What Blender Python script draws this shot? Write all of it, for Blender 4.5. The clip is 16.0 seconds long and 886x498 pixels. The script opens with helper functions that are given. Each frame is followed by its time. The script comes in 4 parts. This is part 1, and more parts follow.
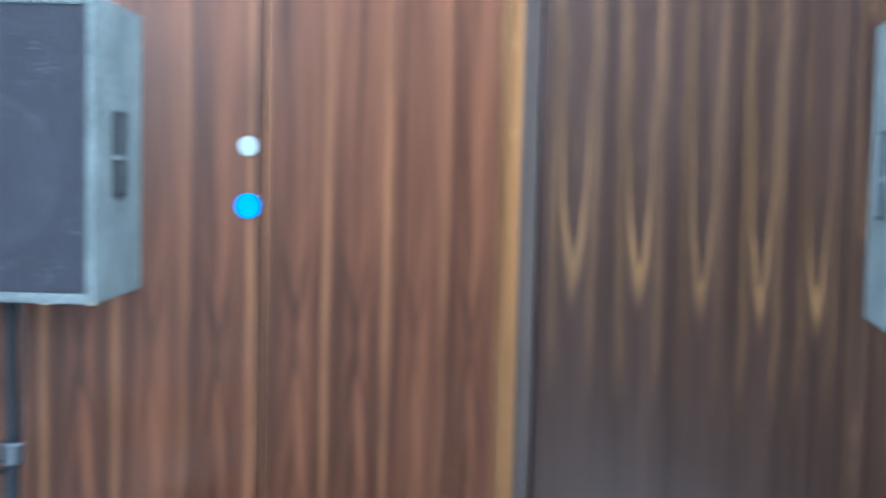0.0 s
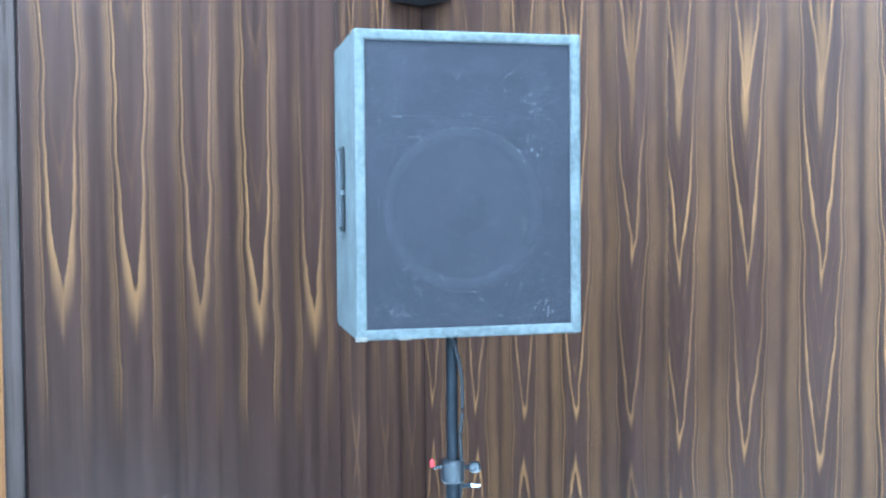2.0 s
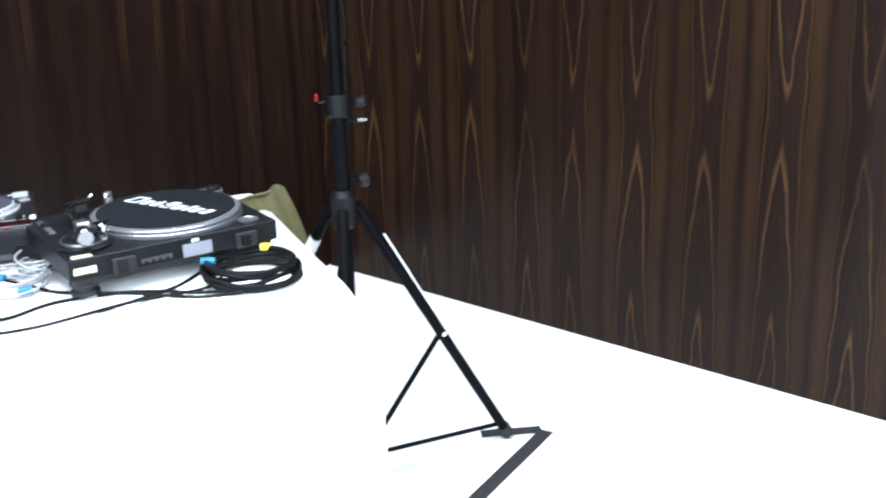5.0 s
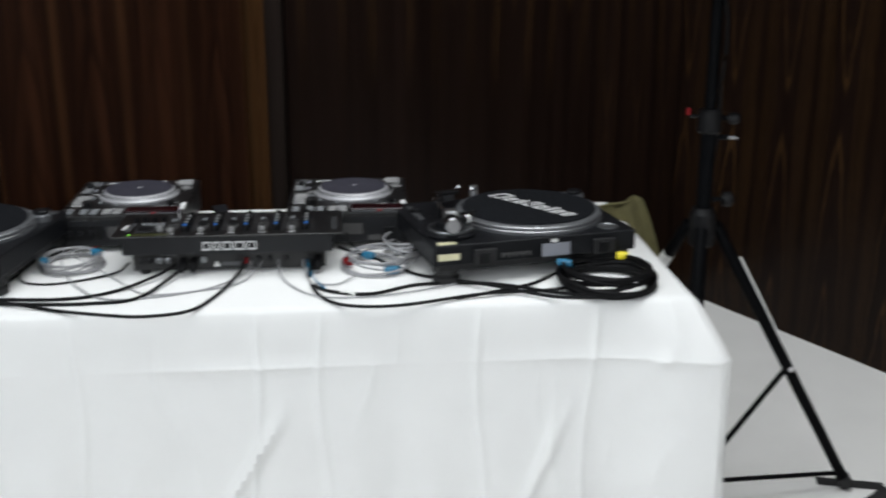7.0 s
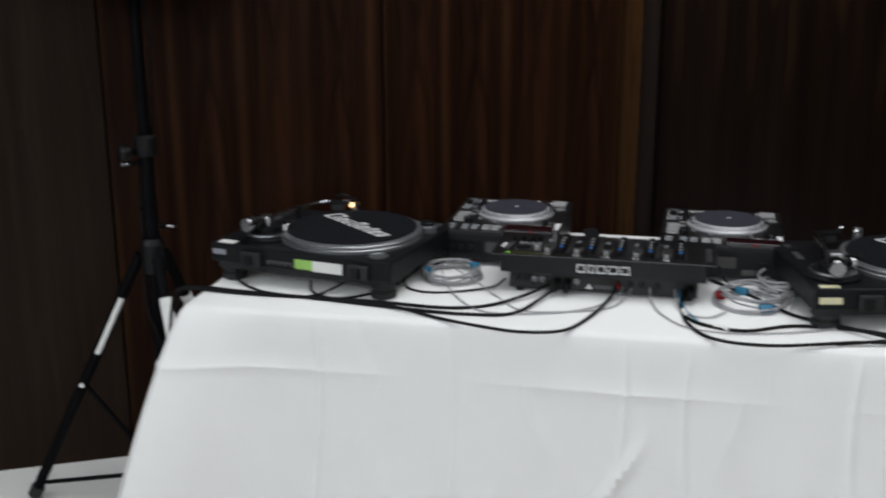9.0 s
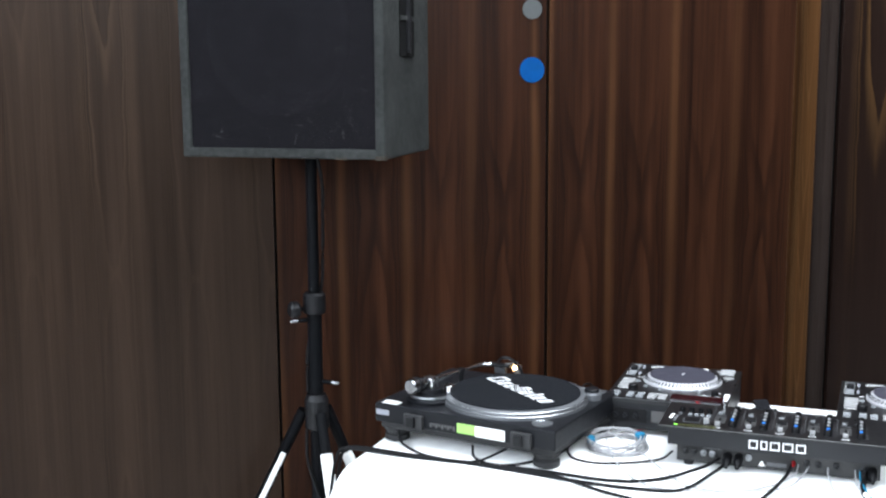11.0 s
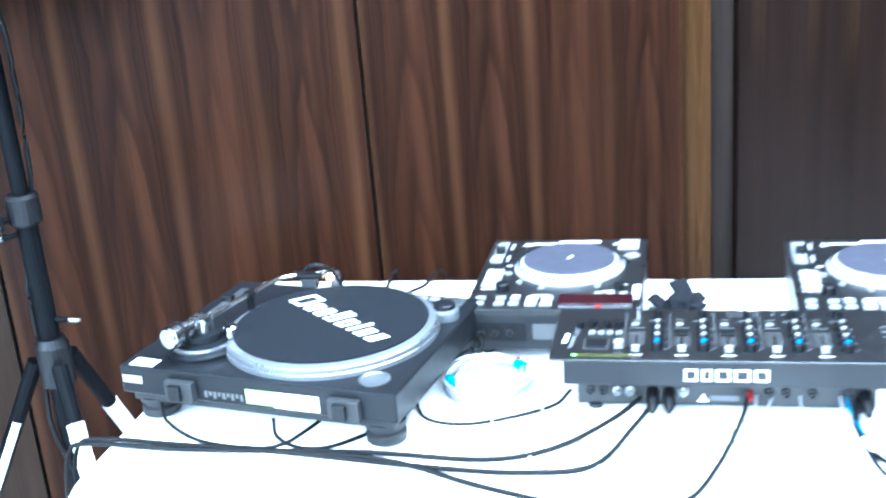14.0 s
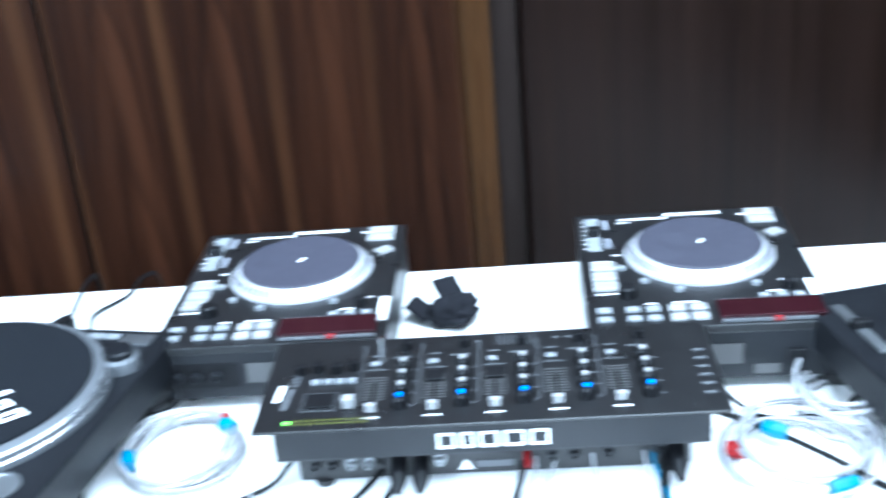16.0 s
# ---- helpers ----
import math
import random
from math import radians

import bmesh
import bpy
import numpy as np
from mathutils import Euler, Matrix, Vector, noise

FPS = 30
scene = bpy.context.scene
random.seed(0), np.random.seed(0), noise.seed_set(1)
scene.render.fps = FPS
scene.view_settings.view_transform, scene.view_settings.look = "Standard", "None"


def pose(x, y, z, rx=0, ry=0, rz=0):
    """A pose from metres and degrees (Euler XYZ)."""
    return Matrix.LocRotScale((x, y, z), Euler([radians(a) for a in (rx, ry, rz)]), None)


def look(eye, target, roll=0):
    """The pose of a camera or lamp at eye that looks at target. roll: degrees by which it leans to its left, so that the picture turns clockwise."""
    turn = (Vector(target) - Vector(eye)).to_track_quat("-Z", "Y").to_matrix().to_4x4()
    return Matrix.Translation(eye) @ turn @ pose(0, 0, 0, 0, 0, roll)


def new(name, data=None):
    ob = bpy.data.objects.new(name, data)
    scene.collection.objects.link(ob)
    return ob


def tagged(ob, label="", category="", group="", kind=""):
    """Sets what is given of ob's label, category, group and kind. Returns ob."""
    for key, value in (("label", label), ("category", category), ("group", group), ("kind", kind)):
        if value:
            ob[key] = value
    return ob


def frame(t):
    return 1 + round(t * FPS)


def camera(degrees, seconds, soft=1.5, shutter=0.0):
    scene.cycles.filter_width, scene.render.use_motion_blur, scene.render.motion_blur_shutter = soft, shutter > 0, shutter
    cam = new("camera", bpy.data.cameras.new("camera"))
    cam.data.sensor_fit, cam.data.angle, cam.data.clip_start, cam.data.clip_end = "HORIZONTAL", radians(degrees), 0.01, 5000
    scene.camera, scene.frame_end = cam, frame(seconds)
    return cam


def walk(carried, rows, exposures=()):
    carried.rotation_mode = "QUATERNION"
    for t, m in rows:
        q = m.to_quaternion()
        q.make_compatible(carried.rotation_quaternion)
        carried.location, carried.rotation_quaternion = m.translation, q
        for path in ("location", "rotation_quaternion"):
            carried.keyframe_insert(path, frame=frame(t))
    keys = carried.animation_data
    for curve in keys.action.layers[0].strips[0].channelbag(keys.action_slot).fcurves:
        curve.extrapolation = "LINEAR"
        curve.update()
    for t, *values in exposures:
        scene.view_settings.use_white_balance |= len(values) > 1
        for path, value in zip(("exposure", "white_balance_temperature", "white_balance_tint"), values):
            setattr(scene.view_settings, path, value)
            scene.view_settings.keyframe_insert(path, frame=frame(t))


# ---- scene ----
cam = camera(42.6, 16.0, soft=2.1, shutter=0.6)
PATH = [
    (0, (0.704, 0.466, 1.696), (1.448, 2.318, 1.564), 1.3),
    (0.5, (0.761, 0.431, 1.676), (1.792, 2.142, 1.592), 1.5),
    (1, (0.795, 0.391, 1.685), (2.048, 1.948, 1.613), 0.8),
    (1.5, (0.817, 0.372, 1.692), (2.186, 1.828, 1.618), 0.1),
    (2, (0.829, 0.361, 1.678), (2.229, 1.786, 1.598), -0.5),
    (2.5, (0.835, 0.366, 1.676), (2.267, 1.749, 1.484), -0.7),
    (3, (0.87, 0.367, 1.63), (2.356, 1.661, 1.289), -0.4),
    (3.5, (0.882, 0.365, 1.57), (2.395, 1.569, 1.059), -1.1),
    (3.7, (0.894, 0.357, 1.564), (2.416, 1.519, 0.986), -1.3),
    (5.8, (0.913, 0.376, 1.54), (2.231, 1.739, 0.903), -1.0),
    (6, (0.905, 0.389, 1.538), (2.186, 1.789, 0.906), -0.7),
    (6.5, (0.888, 0.403, 1.53), (2.046, 1.912, 0.912), -0.2),
    (7, (0.857, 0.418, 1.525), (1.869, 2.039, 0.932), 0.1),
    (7.5, (0.832, 0.445, 1.53), (1.726, 2.128, 0.923), 0.8),
    (8, (0.797, 0.453, 1.527), (1.574, 2.198, 0.934), 0.7),
    (8.5, (0.781, 0.446, 1.538), (1.408, 2.253, 0.951), 0.0),
    (9, (0.763, 0.436, 1.541), (1.252, 2.294, 0.986), -0.2),
    (9.5, (0.73, 0.441, 1.555), (1.101, 2.331, 1.013), -0.2),
    (10, (0.714, 0.443, 1.562), (0.992, 2.367, 1.092), 0.3),
    (10.2, (0.719, 0.446, 1.578), (0.958, 2.386, 1.155), -0.1),
    (12.3, (0.772, 0.591, 1.586), (1.074, 2.55, 1.319), -1.9),
    (12.5, (0.816, 0.672, 1.588), (1.143, 2.622, 1.286), -2.2),
    (13, (0.918, 0.863, 1.575), (1.272, 2.775, 1.107), -1.6),
    (13.5, (0.94, 1.093, 1.546), (1.425, 2.967, 1.043), -1.6),
    (14, (0.976, 1.342, 1.525), (1.45, 3.17, 0.868), -4.7),
    (14.5, (1.099, 1.574, 1.504), (1.425, 3.396, 0.745), -5.6),
    (15, (1.189, 1.698, 1.494), (1.538, 3.488, 0.672), -4.8),
    (15.5, (1.227, 1.737, 1.48), (1.716, 3.493, 0.658), -5.6),
    (16, (1.284, 1.741, 1.47), (1.998, 3.414, 0.64), -5.1),
]
EXPOSURES = [(0, 2.45, 4880, -3), (0.6, 2.65, 4700, -5), (1.3, 3.05, 4500, -8), (2.4, 3.05, 4500, -4), (3.5, 3.0, 4700, 3), (4.8, 0.8, 5900, 9), (6, -1.4, 6950, 11), (7.5, -1.6, 7000, 12), (8.5, -1.85, 7050, 13), (10.2, -1.55, 7000, 13), (11.2, 0.5, 6200, 9), (12.3, 2.4, 4850, -3), (13.5, 1.95, 4950, -1), (14.5, 1.27, 5100, 1), (16, 0.75, 5300, 3)]
walk(cam, [(t, look(eye, target, roll)) for t, eye, target, roll in PATH], EXPOSURES)

# ---- light ----
world = bpy.data.worlds.new("sky")
scene.world = world
world.use_nodes = True
wn = world.node_tree.nodes
sky = wn.new("ShaderNodeTexSky")
sky.sky_type = 'NISHITA'
sky.sun_disc = False
sky.sun_elevation, sky.sun_rotation = radians(35), radians(200)
wn["Background"].inputs[1].default_value = 0.1
world.node_tree.links.new(sky.outputs[0], wn["Background"].inputs[0])

# area lamps: daylight at the two window openings, and an added overhead fill
def area_lamp(name, m, w, h, watts, colour):
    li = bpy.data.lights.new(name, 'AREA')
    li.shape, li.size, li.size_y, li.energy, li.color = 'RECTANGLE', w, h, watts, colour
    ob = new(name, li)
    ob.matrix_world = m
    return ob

ROOM_X0, ROOM_X1, ROOM_Y0, ROOM_Y1, ROOM_H = -3.0, 3.98, -3.6, 3.68, 4.0
area_lamp("daylight_1", look((0.2, ROOM_Y0 - 0.02, 2.95), (0.2, 3, 2.95)), 5.0, 1.7, 240, (0.80, 0.90, 1.0))
area_lamp("daylight_2", look((ROOM_X0 - 0.02, 0.2, 2.95), (3, 0.2, 2.95)), 5.0, 1.7, 400, (0.80, 0.90, 1.0))

# fill added under the closed ceiling for an unseen overhead source
area_lamp("overhead_fill", look((2.2, 1.9, ROOM_H - 0.03), (2.2, 1.9001, 0)), 3.2, 2.8, 360, (0.84, 0.92, 1.0))

# ---- materials ----
def material(name, colour, rough=0.5, metal=0.0, spec=0.5, vary=0.12, scale=40.0, bump=0.0, bump_scale=200.0, coat=0.0, emit=None):
    """A surface with two scales of colour variation and fine relief."""
    m = bpy.data.materials.new(name)
    m.use_nodes = True
    nt = m.node_tree
    b = nt.nodes["Principled BSDF"]
    b.inputs["Roughness"].default_value = rough
    b.inputs["Metallic"].default_value = metal
    b.inputs["Specular IOR Level"].default_value = spec
    b.inputs["Coat Weight"].default_value = coat
    tc = nt.nodes.new("ShaderNodeTexCoord")
    n1 = nt.nodes.new("ShaderNodeTexNoise")
    n1.inputs["Scale"].default_value = scale
    n1.inputs["Detail"].default_value = 6
    n2 = nt.nodes.new("ShaderNodeTexNoise")
    n2.inputs["Scale"].default_value = scale / 9
    n2.inputs["Detail"].default_value = 3
    for n in (n1, n2):
        nt.links.new(tc.outputs["Object"], n.inputs["Vector"])
    add = nt.nodes.new("ShaderNodeMath")
    add.operation = 'ADD'
    nt.links.new(n1.outputs[0], add.inputs[0])
    nt.links.new(n2.outputs[0], add.inputs[1])
    ramp = nt.nodes.new("ShaderNodeMapRange")
    ramp.inputs["From Min"].default_value, ramp.inputs["From Max"].default_value = 0.6, 1.4
    ramp.inputs["To Min"].default_value, ramp.inputs["To Max"].default_value = 1 - vary, 1 + vary
    nt.links.new(add.outputs[0], ramp.inputs["Value"])
    mul = nt.nodes.new("ShaderNodeVectorMath")
    mul.operation = 'SCALE'
    mul.inputs[0].default_value = colour
    nt.links.new(ramp.outputs[0], mul.inputs["Scale"])
    nt.links.new(mul.outputs[0], b.inputs["Base Color"])
    rr = nt.nodes.new("ShaderNodeMapRange")
    rr.inputs["From Min"].default_value, rr.inputs["From Max"].default_value = 0.6, 1.4
    rr.inputs["To Min"].default_value, rr.inputs["To Max"].default_value = max(0.02, rough - 0.08), min(1, rough + 0.08)
    nt.links.new(add.outputs[0], rr.inputs["Value"])
    nt.links.new(rr.outputs[0], b.inputs["Roughness"])
    if bump:
        n3 = nt.nodes.new("ShaderNodeTexNoise")
        n3.inputs["Scale"].default_value = bump_scale
        n3.inputs["Detail"].default_value = 4
        nt.links.new(tc.outputs["Object"], n3.inputs["Vector"])
        bp = nt.nodes.new("ShaderNodeBump")
        bp.inputs["Strength"].default_value = bump
        bp.inputs["Distance"].default_value = 0.004
        nt.links.new(n3.outputs[0], bp.inputs["Height"])
        nt.links.new(bp.outputs[0], b.inputs["Normal"])
    if emit:
        b.inputs["Emission Color"].default_value = (*emit[0], 1)
        b.inputs["Emission Strength"].default_value = emit[1]
    return m


def veneer(name, dark, mid, light, leaf, start, zm, step, sharp=0.24, height=1.2, period=0.6, seed=0.0, line=0.10, offset=0.0, below=1.0, above=1.0, side=2.0, gloss=0.22, strength=1.0, seam=None, seam_width=0.14, contrast=1.0, nest=0.0, flame=0.0):
    """Slip-matched crown-cut veneer: leaves of one width, each with nested pointed figures above and below the height zm,
    which sinks by step from leaf to leaf; seam colours the pale streak where two leaves meet. The object's x runs along the wall and z up."""
    m = bpy.data.materials.new(name)
    m.use_nodes = True
    nt = m.node_tree
    L = nt.links.new
    b = nt.nodes["Principled BSDF"]

    def math(op, a, c=None, clamp=False):
        n = nt.nodes.new("ShaderNodeMath")
        n.operation, n.use_clamp = op, clamp
        for i, v in enumerate((a, c)):
            if v is None:
                continue
            if isinstance(v, (int, float)):
                n.inputs[i].default_value = v
            else:
                L(v, n.inputs[i])
        return n.outputs[0]

    def noise3(x, y, z, detail=4, rough=0.55):
        c = nt.nodes.new("ShaderNodeCombineXYZ")
        for i, v in enumerate((x, y, z)):
            if isinstance(v, (int, float)):
                c.inputs[i].default_value = v
            else:
                L(v, c.inputs[i])
        n = nt.nodes.new("ShaderNodeTexNoise")
        n.inputs["Scale"].default_value, n.inputs["Detail"].default_value, n.inputs["Roughness"].default_value = 1.0, detail, rough
        L(c.outputs[0], n.inputs["Vector"])
        return n.outputs[0]

    tc = nt.nodes.new("ShaderNodeTexCoord")
    sep = nt.nodes.new("ShaderNodeSeparateXYZ")
    L(tc.outputs["Object"], sep.inputs[0])
    x, z = sep.outputs[0], sep.outputs[2]
    s = math('DIVIDE', math('SUBTRACT', x, start), leaf)
    idx = math('FLOOR', s)
    frac = math('SUBTRACT', s, idx)
    wob = math('MULTIPLY', math('SUBTRACT', noise3(math('MULTIPLY', idx, 0.31), seed, math('MULTIPLY', z, 2.2), 3), 0.5), 0.22)
    wob2 = math('MULTIPLY', math('SUBTRACT', noise3(seed + 4.1, math('MULTIPLY', x, 3.0), math('MULTIPLY', z, 9.0), 3), 0.5), 0.05)
    u = math('ABSOLUTE', math('ADD', math('ADD', math('SUBTRACT', frac, 0.5), wob), wob2))
    rise = math('ADD', math('SUBTRACT', z, zm), math('MULTIPLY', idx, step))
    rise = math('ADD', rise, math('MULTIPLY', math('SUBTRACT', noise3(math('MULTIPLY', idx, 7.3), seed + 2.0, 0.0, 1), 0.5), 0.10))
    far = math('ABSOLUTE', rise)
    body = math('ADD', math('MULTIPLY', u, height), math('MULTIPLY', math('POWER', math('DIVIDE', u, sharp), 5.0), 0.8))
    t = math('SUBTRACT', far, body)
    t = math('ADD', t, math('MULTIPLY', math('SUBTRACT', noise3(math('MULTIPLY', u, 7.0), math('ADD', math('MULTIPLY', idx, 0.13), seed), math('MULTIPLY', z, 2.0), 4), 0.5), 0.22))
    t = math('SUBTRACT', t, offset)
    ph = math('DIVIDE', t, period)
    cyc = math('SUBTRACT', ph, math('FLOOR', ph))
    # thin bright lines where one growth ring meets the next, kept as broad up the sides of the figure
    wide = math('ADD', 1.0, math('MULTIPLY', math('POWER', math('DIVIDE', u, sharp), 2.0), side))
    cyc = math('SUBTRACT', 1.0, math('DIVIDE', math('SUBTRACT', 1.0, cyc), wide))
    ln = nt.nodes.new("ShaderNodeMapRange")
    ln.interpolation_type = 'SMOOTHSTEP'
    ln.inputs["From Min"].default_value, ln.inputs["From Max"].default_value = 1.0 - line * 2.2, 1.0
    L(cyc, ln.inputs["Value"])
    ln2 = nt.nodes.new("ShaderNodeMapRange")
    ln2.interpolation_type = 'SMOOTHSTEP'
    ln2.inputs["From Min"].default_value, ln2.inputs["From Max"].default_value = line * 0.5, 0.0
    L(cyc, ln2.inputs["Value"])
    lines = math('MAXIMUM', ln.outputs[0], ln2.outputs[0])
    if nest:
        # finer, fainter rings between the main ones
        ph3 = math('ADD', math('MULTIPLY', ph, 3.0), 0.2)
        thin = nt.nodes.new("ShaderNodeMapRange")
        thin.interpolation_type = 'SMOOTHSTEP'
        thin.inputs["From Min"].default_value, thin.inputs["From Max"].default_value = 0.80, 1.0
        L(math('SUBTRACT', ph3, math('FLOOR', ph3)), thin.inputs["Value"])
        lines = math('MAXIMUM', lines, math('MULTIPLY', thin.outputs[0], nest))
    if flame:
        # pale heart wood filling the innermost points
        core = nt.nodes.new("ShaderNodeMapRange")
        core.interpolation_type = 'SMOOTHSTEP'
        core.inputs["From Min"].default_value, core.inputs["From Max"].default_value = 0.09, 0.02
        L(u, core.inputs["Value"])
        tip = nt.nodes.new("ShaderNodeMapRange")
        tip.interpolation_type = 'SMOOTHSTEP'
        tip.inputs["From Min"].default_value, tip.inputs["From Max"].default_value = 1.62, 1.85
        L(ph, tip.inputs["Value"])
        end = nt.nodes.new("ShaderNodeMapRange")
        end.interpolation_type = 'SMOOTHSTEP'
        end.inputs["From Min"].default_value, end.inputs["From Max"].default_value = 2.5, 2.2
        L(ph, end.inputs["Value"])
        lines = math('MAXIMUM', lines, math('MULTIPLY', math('MULTIPLY', core.outputs[0], math('MULTIPLY', tip.outputs[0], end.outputs[0])), flame))
    fade = noise3(math('MULTIPLY', idx, 0.9), seed + 9.0, math('MULTIPLY', z, 1.1), 2)
    lines = math('MULTIPLY', lines, math('MULTIPLY', math('SUBTRACT', fade, 0.22), 2.2, True))
    edge = nt.nodes.new("ShaderNodeMapRange")
    edge.interpolation_type = 'SMOOTHSTEP'
    edge.inputs["From Min"].default_value, edge.inputs["From Max"].default_value = sharp * 1.7, sharp * 1.2
    L(u, edge.inputs["Value"])
    lines = math('MULTIPLY', lines, edge.outputs[0])
    low = nt.nodes.new("ShaderNodeMapRange")
    low.interpolation_type = 'SMOOTHSTEP'
    low.inputs["From Min"].default_value, low.inputs["From Max"].default_value = 0.1, 0.4
    low.inputs["To Min"].default_value, low.inputs["To Max"].default_value = below, above
    L(rise, low.inputs["Value"])
    lines = math('MULTIPLY', lines, low.outputs[0])
    grain = noise3(math('MULTIPLY', x, 260.0), seed, math('MULTIPLY', z, 2.5), 5, 0.65)
    streak = noise3(math('MULTIPLY', x, 34.0), seed + 1.0, math('MULTIPLY', z, 0.7), 4)
    broad = noise3(math('MULTIPLY', frac, 2.6), math('MULTIPLY', idx, 0.05), math('MULTIPLY', z, 0.25), 3)
    tone = math('ADD', math('MULTIPLY', streak, 0.62), math('MULTIPLY', broad, 0.5))
    tone = math('ADD', tone, math('MULTIPLY', math('SUBTRACT', grain, 0.5), 0.45))
    ramp = nt.nodes.new("ShaderNodeValToRGB")
    ramp.color_ramp.elements[0].position, ramp.color_ramp.elements[0].color = 0.56 - 0.18 / contrast, (*dark, 1)
    ramp.color_ramp.elements[1].position, ramp.color_ramp.elements[1].color = 0.56 + 0.18 / contrast, (*mid, 1)
    L(tone, ramp.inputs[0])
    mix = nt.nodes.new("ShaderNodeMix")
    mix.data_type = 'RGBA'
    L(math('MULTIPLY', lines, math('MULTIPLY', math('ADD', math('MULTIPLY', grain, 0.6), 0.4), strength), True), mix.inputs[0])
    L(ramp.outputs[0], mix.inputs[6])
    mix.inputs[7].default_value = (*light, 1)
    colour = mix.outputs[2]
    if seam:
        # a pale streak, soft on one side, along each joint between leaves
        shift = math('MULTIPLY', math('SUBTRACT', noise3(math('MULTIPLY', idx, 1.7), seed + 5.0, math('MULTIPLY', z, 1.4), 3), 0.5), 0.16)
        gap = math('ABSOLUTE', math('SUBTRACT', math('ABSOLUTE', math('SUBTRACT', math('ADD', frac, shift), 0.5)), 0.5))
        band = nt.nodes.new("ShaderNodeMapRange")
        band.interpolation_type = 'SMOOTHSTEP'
        band.inputs["From Min"].default_value, band.inputs["From Max"].default_value = seam_width, 0.0
        L(gap, band.inputs["Value"])
        patch = math('MULTIPLY', math('SUBTRACT', noise3(math('MULTIPLY', s, 0.8), seed + 7.0, math('MULTIPLY', z, 0.8), 3), 0.28), 2.4, True)
        thread = math('ADD', 0.35, math('MULTIPLY', noise3(math('MULTIPLY', x, 90.0), seed, math('MULTIPLY', z, 1.2), 4), 1.0))
        mix2 = nt.nodes.new("ShaderNodeMix")
        mix2.data_type = 'RGBA'
        L(math('MULTIPLY', math('MULTIPLY', band.outputs[0], patch), thread, True), mix2.inputs[0])
        L(colour, mix2.inputs[6])
        mix2.inputs[7].default_value = (*seam, 1)
        colour = mix2.outputs[2]
    L(colour, b.inputs["Base Color"])
    rr = nt.nodes.new("ShaderNodeMapRange")
    rr.inputs["To Min"].default_value, rr.inputs["To Max"].default_value = 0.26, 0.40
    L(tone, rr.inputs["Value"])
    L(rr.outputs[0], b.inputs["Roughness"])
    b.inputs["Specular IOR Level"].default_value = gloss
    bp = nt.nodes.new("ShaderNodeBump")
    bp.inputs["Strength"].default_value, bp.inputs["Distance"].default_value = 0.25, 0.0006
    L(grain, bp.inputs["Height"])
    L(bp.outputs[0], b.inputs["Normal"])
    return m


GLOSS = 0.12
DARK_A, DARK_B, DARK_L = (0.0034, 0.0016, 0.0012), (0.0129, 0.0065, 0.0046), (0.0953, 0.0475, 0.0164)
RED_A, RED_B, RED_L = (0.0050, 0.0019, 0.0013), (0.0296, 0.0106, 0.0050), (0.0031, 0.0012, 0.0009)
wood_dark = veneer("rosewood_dark", DARK_A, DARK_B, DARK_L, 0.244, 0.0, 0.80, 0.034, period=1.5, height=1.35, sharp=0.235, seed=3.0, line=0.060, offset=0.60, below=0.10, side=2.2, strength=0.75, gloss=GLOSS, nest=0.18, contrast=0.75)
wood_corner = veneer("rosewood_corner", DARK_A, DARK_B, DARK_L, 0.146, 0.0, 0.72, 0.03, period=0.8, height=1.5, sharp=0.24, seed=6.0, line=0.045, below=0.4, gloss=GLOSS)
wood_right = veneer("rosewood_right", DARK_A, DARK_B, DARK_L, 0.245, -0.08, 0.80, -0.014, period=0.55, height=1.75, sharp=0.30, seed=12.0, line=0.065, offset=0.10, side=1.6, strength=1.0, gloss=GLOSS, nest=0.25, flame=0.6, contrast=0.7)
wood_red = veneer("rosewood_red", RED_A, RED_B, RED_L, 0.1855, 0.0, 1.22, 0.02, period=0.34, height=1.05, sharp=0.40, seed=21.0, line=0.24, offset=0.05, below=1.0, above=0.15, gloss=GLOSS * 0.6, strength=1.05, side=0.3, seam=(0.0527, 0.0219, 0.0092), seam_width=0.12)
wood_left = veneer("rosewood_left", (0.0081, 0.0046, 0.0029), (0.0278, 0.0164, 0.0110), (0.0404, 0.0239, 0.0146), 0.22, 0.0, 1.1, 0.02, period=0.6, seed=31.0, line=0.09, below=0.4, gloss=GLOSS * 0.6, contrast=0.7)
wood_sap = veneer("sapwood_edge", (0.0091, 0.0031, 0.0011), (0.0454, 0.0195, 0.0063), (0.0817, 0.0417, 0.0164), 0.09, 0.0, 0.6, 0.0, period=0.3, seed=41.0, gloss=GLOSS * 0.8, contrast=1.3)
wood_post = veneer("weathered_dark_wood", (0.0057, 0.0038, 0.0031), (0.0187, 0.0130, 0.0109), (0.0227, 0.0185, 0.0164), 0.06, 0.0, 0.6, 0.0, period=0.3, seed=47.0, gloss=0.05)
wood_rear = veneer("rosewood_rear", DARK_A, DARK_B, DARK_L, 0.244, 0.0, 0.80, 0.02, period=0.8, height=1.5, seed=53.0, line=0.05, gloss=GLOSS)
joint_black = material("joint_shadow_black", (0.005, 0.005, 0.005), 0.9, spec=0.08)
floor_mat = material("pale_vinyl_floor", (0.84, 0.83, 0.81), 0.45, vary=0.05, scale=5, bump=0.03)
ceiling_mat = material("white_ceiling_paint", (0.80, 0.80, 0.79), 0.9, vary=0.02, scale=3)
tape_black = material("black_gaffer_tape", (0.015, 0.015, 0.016), 0.7, bump=0.3)
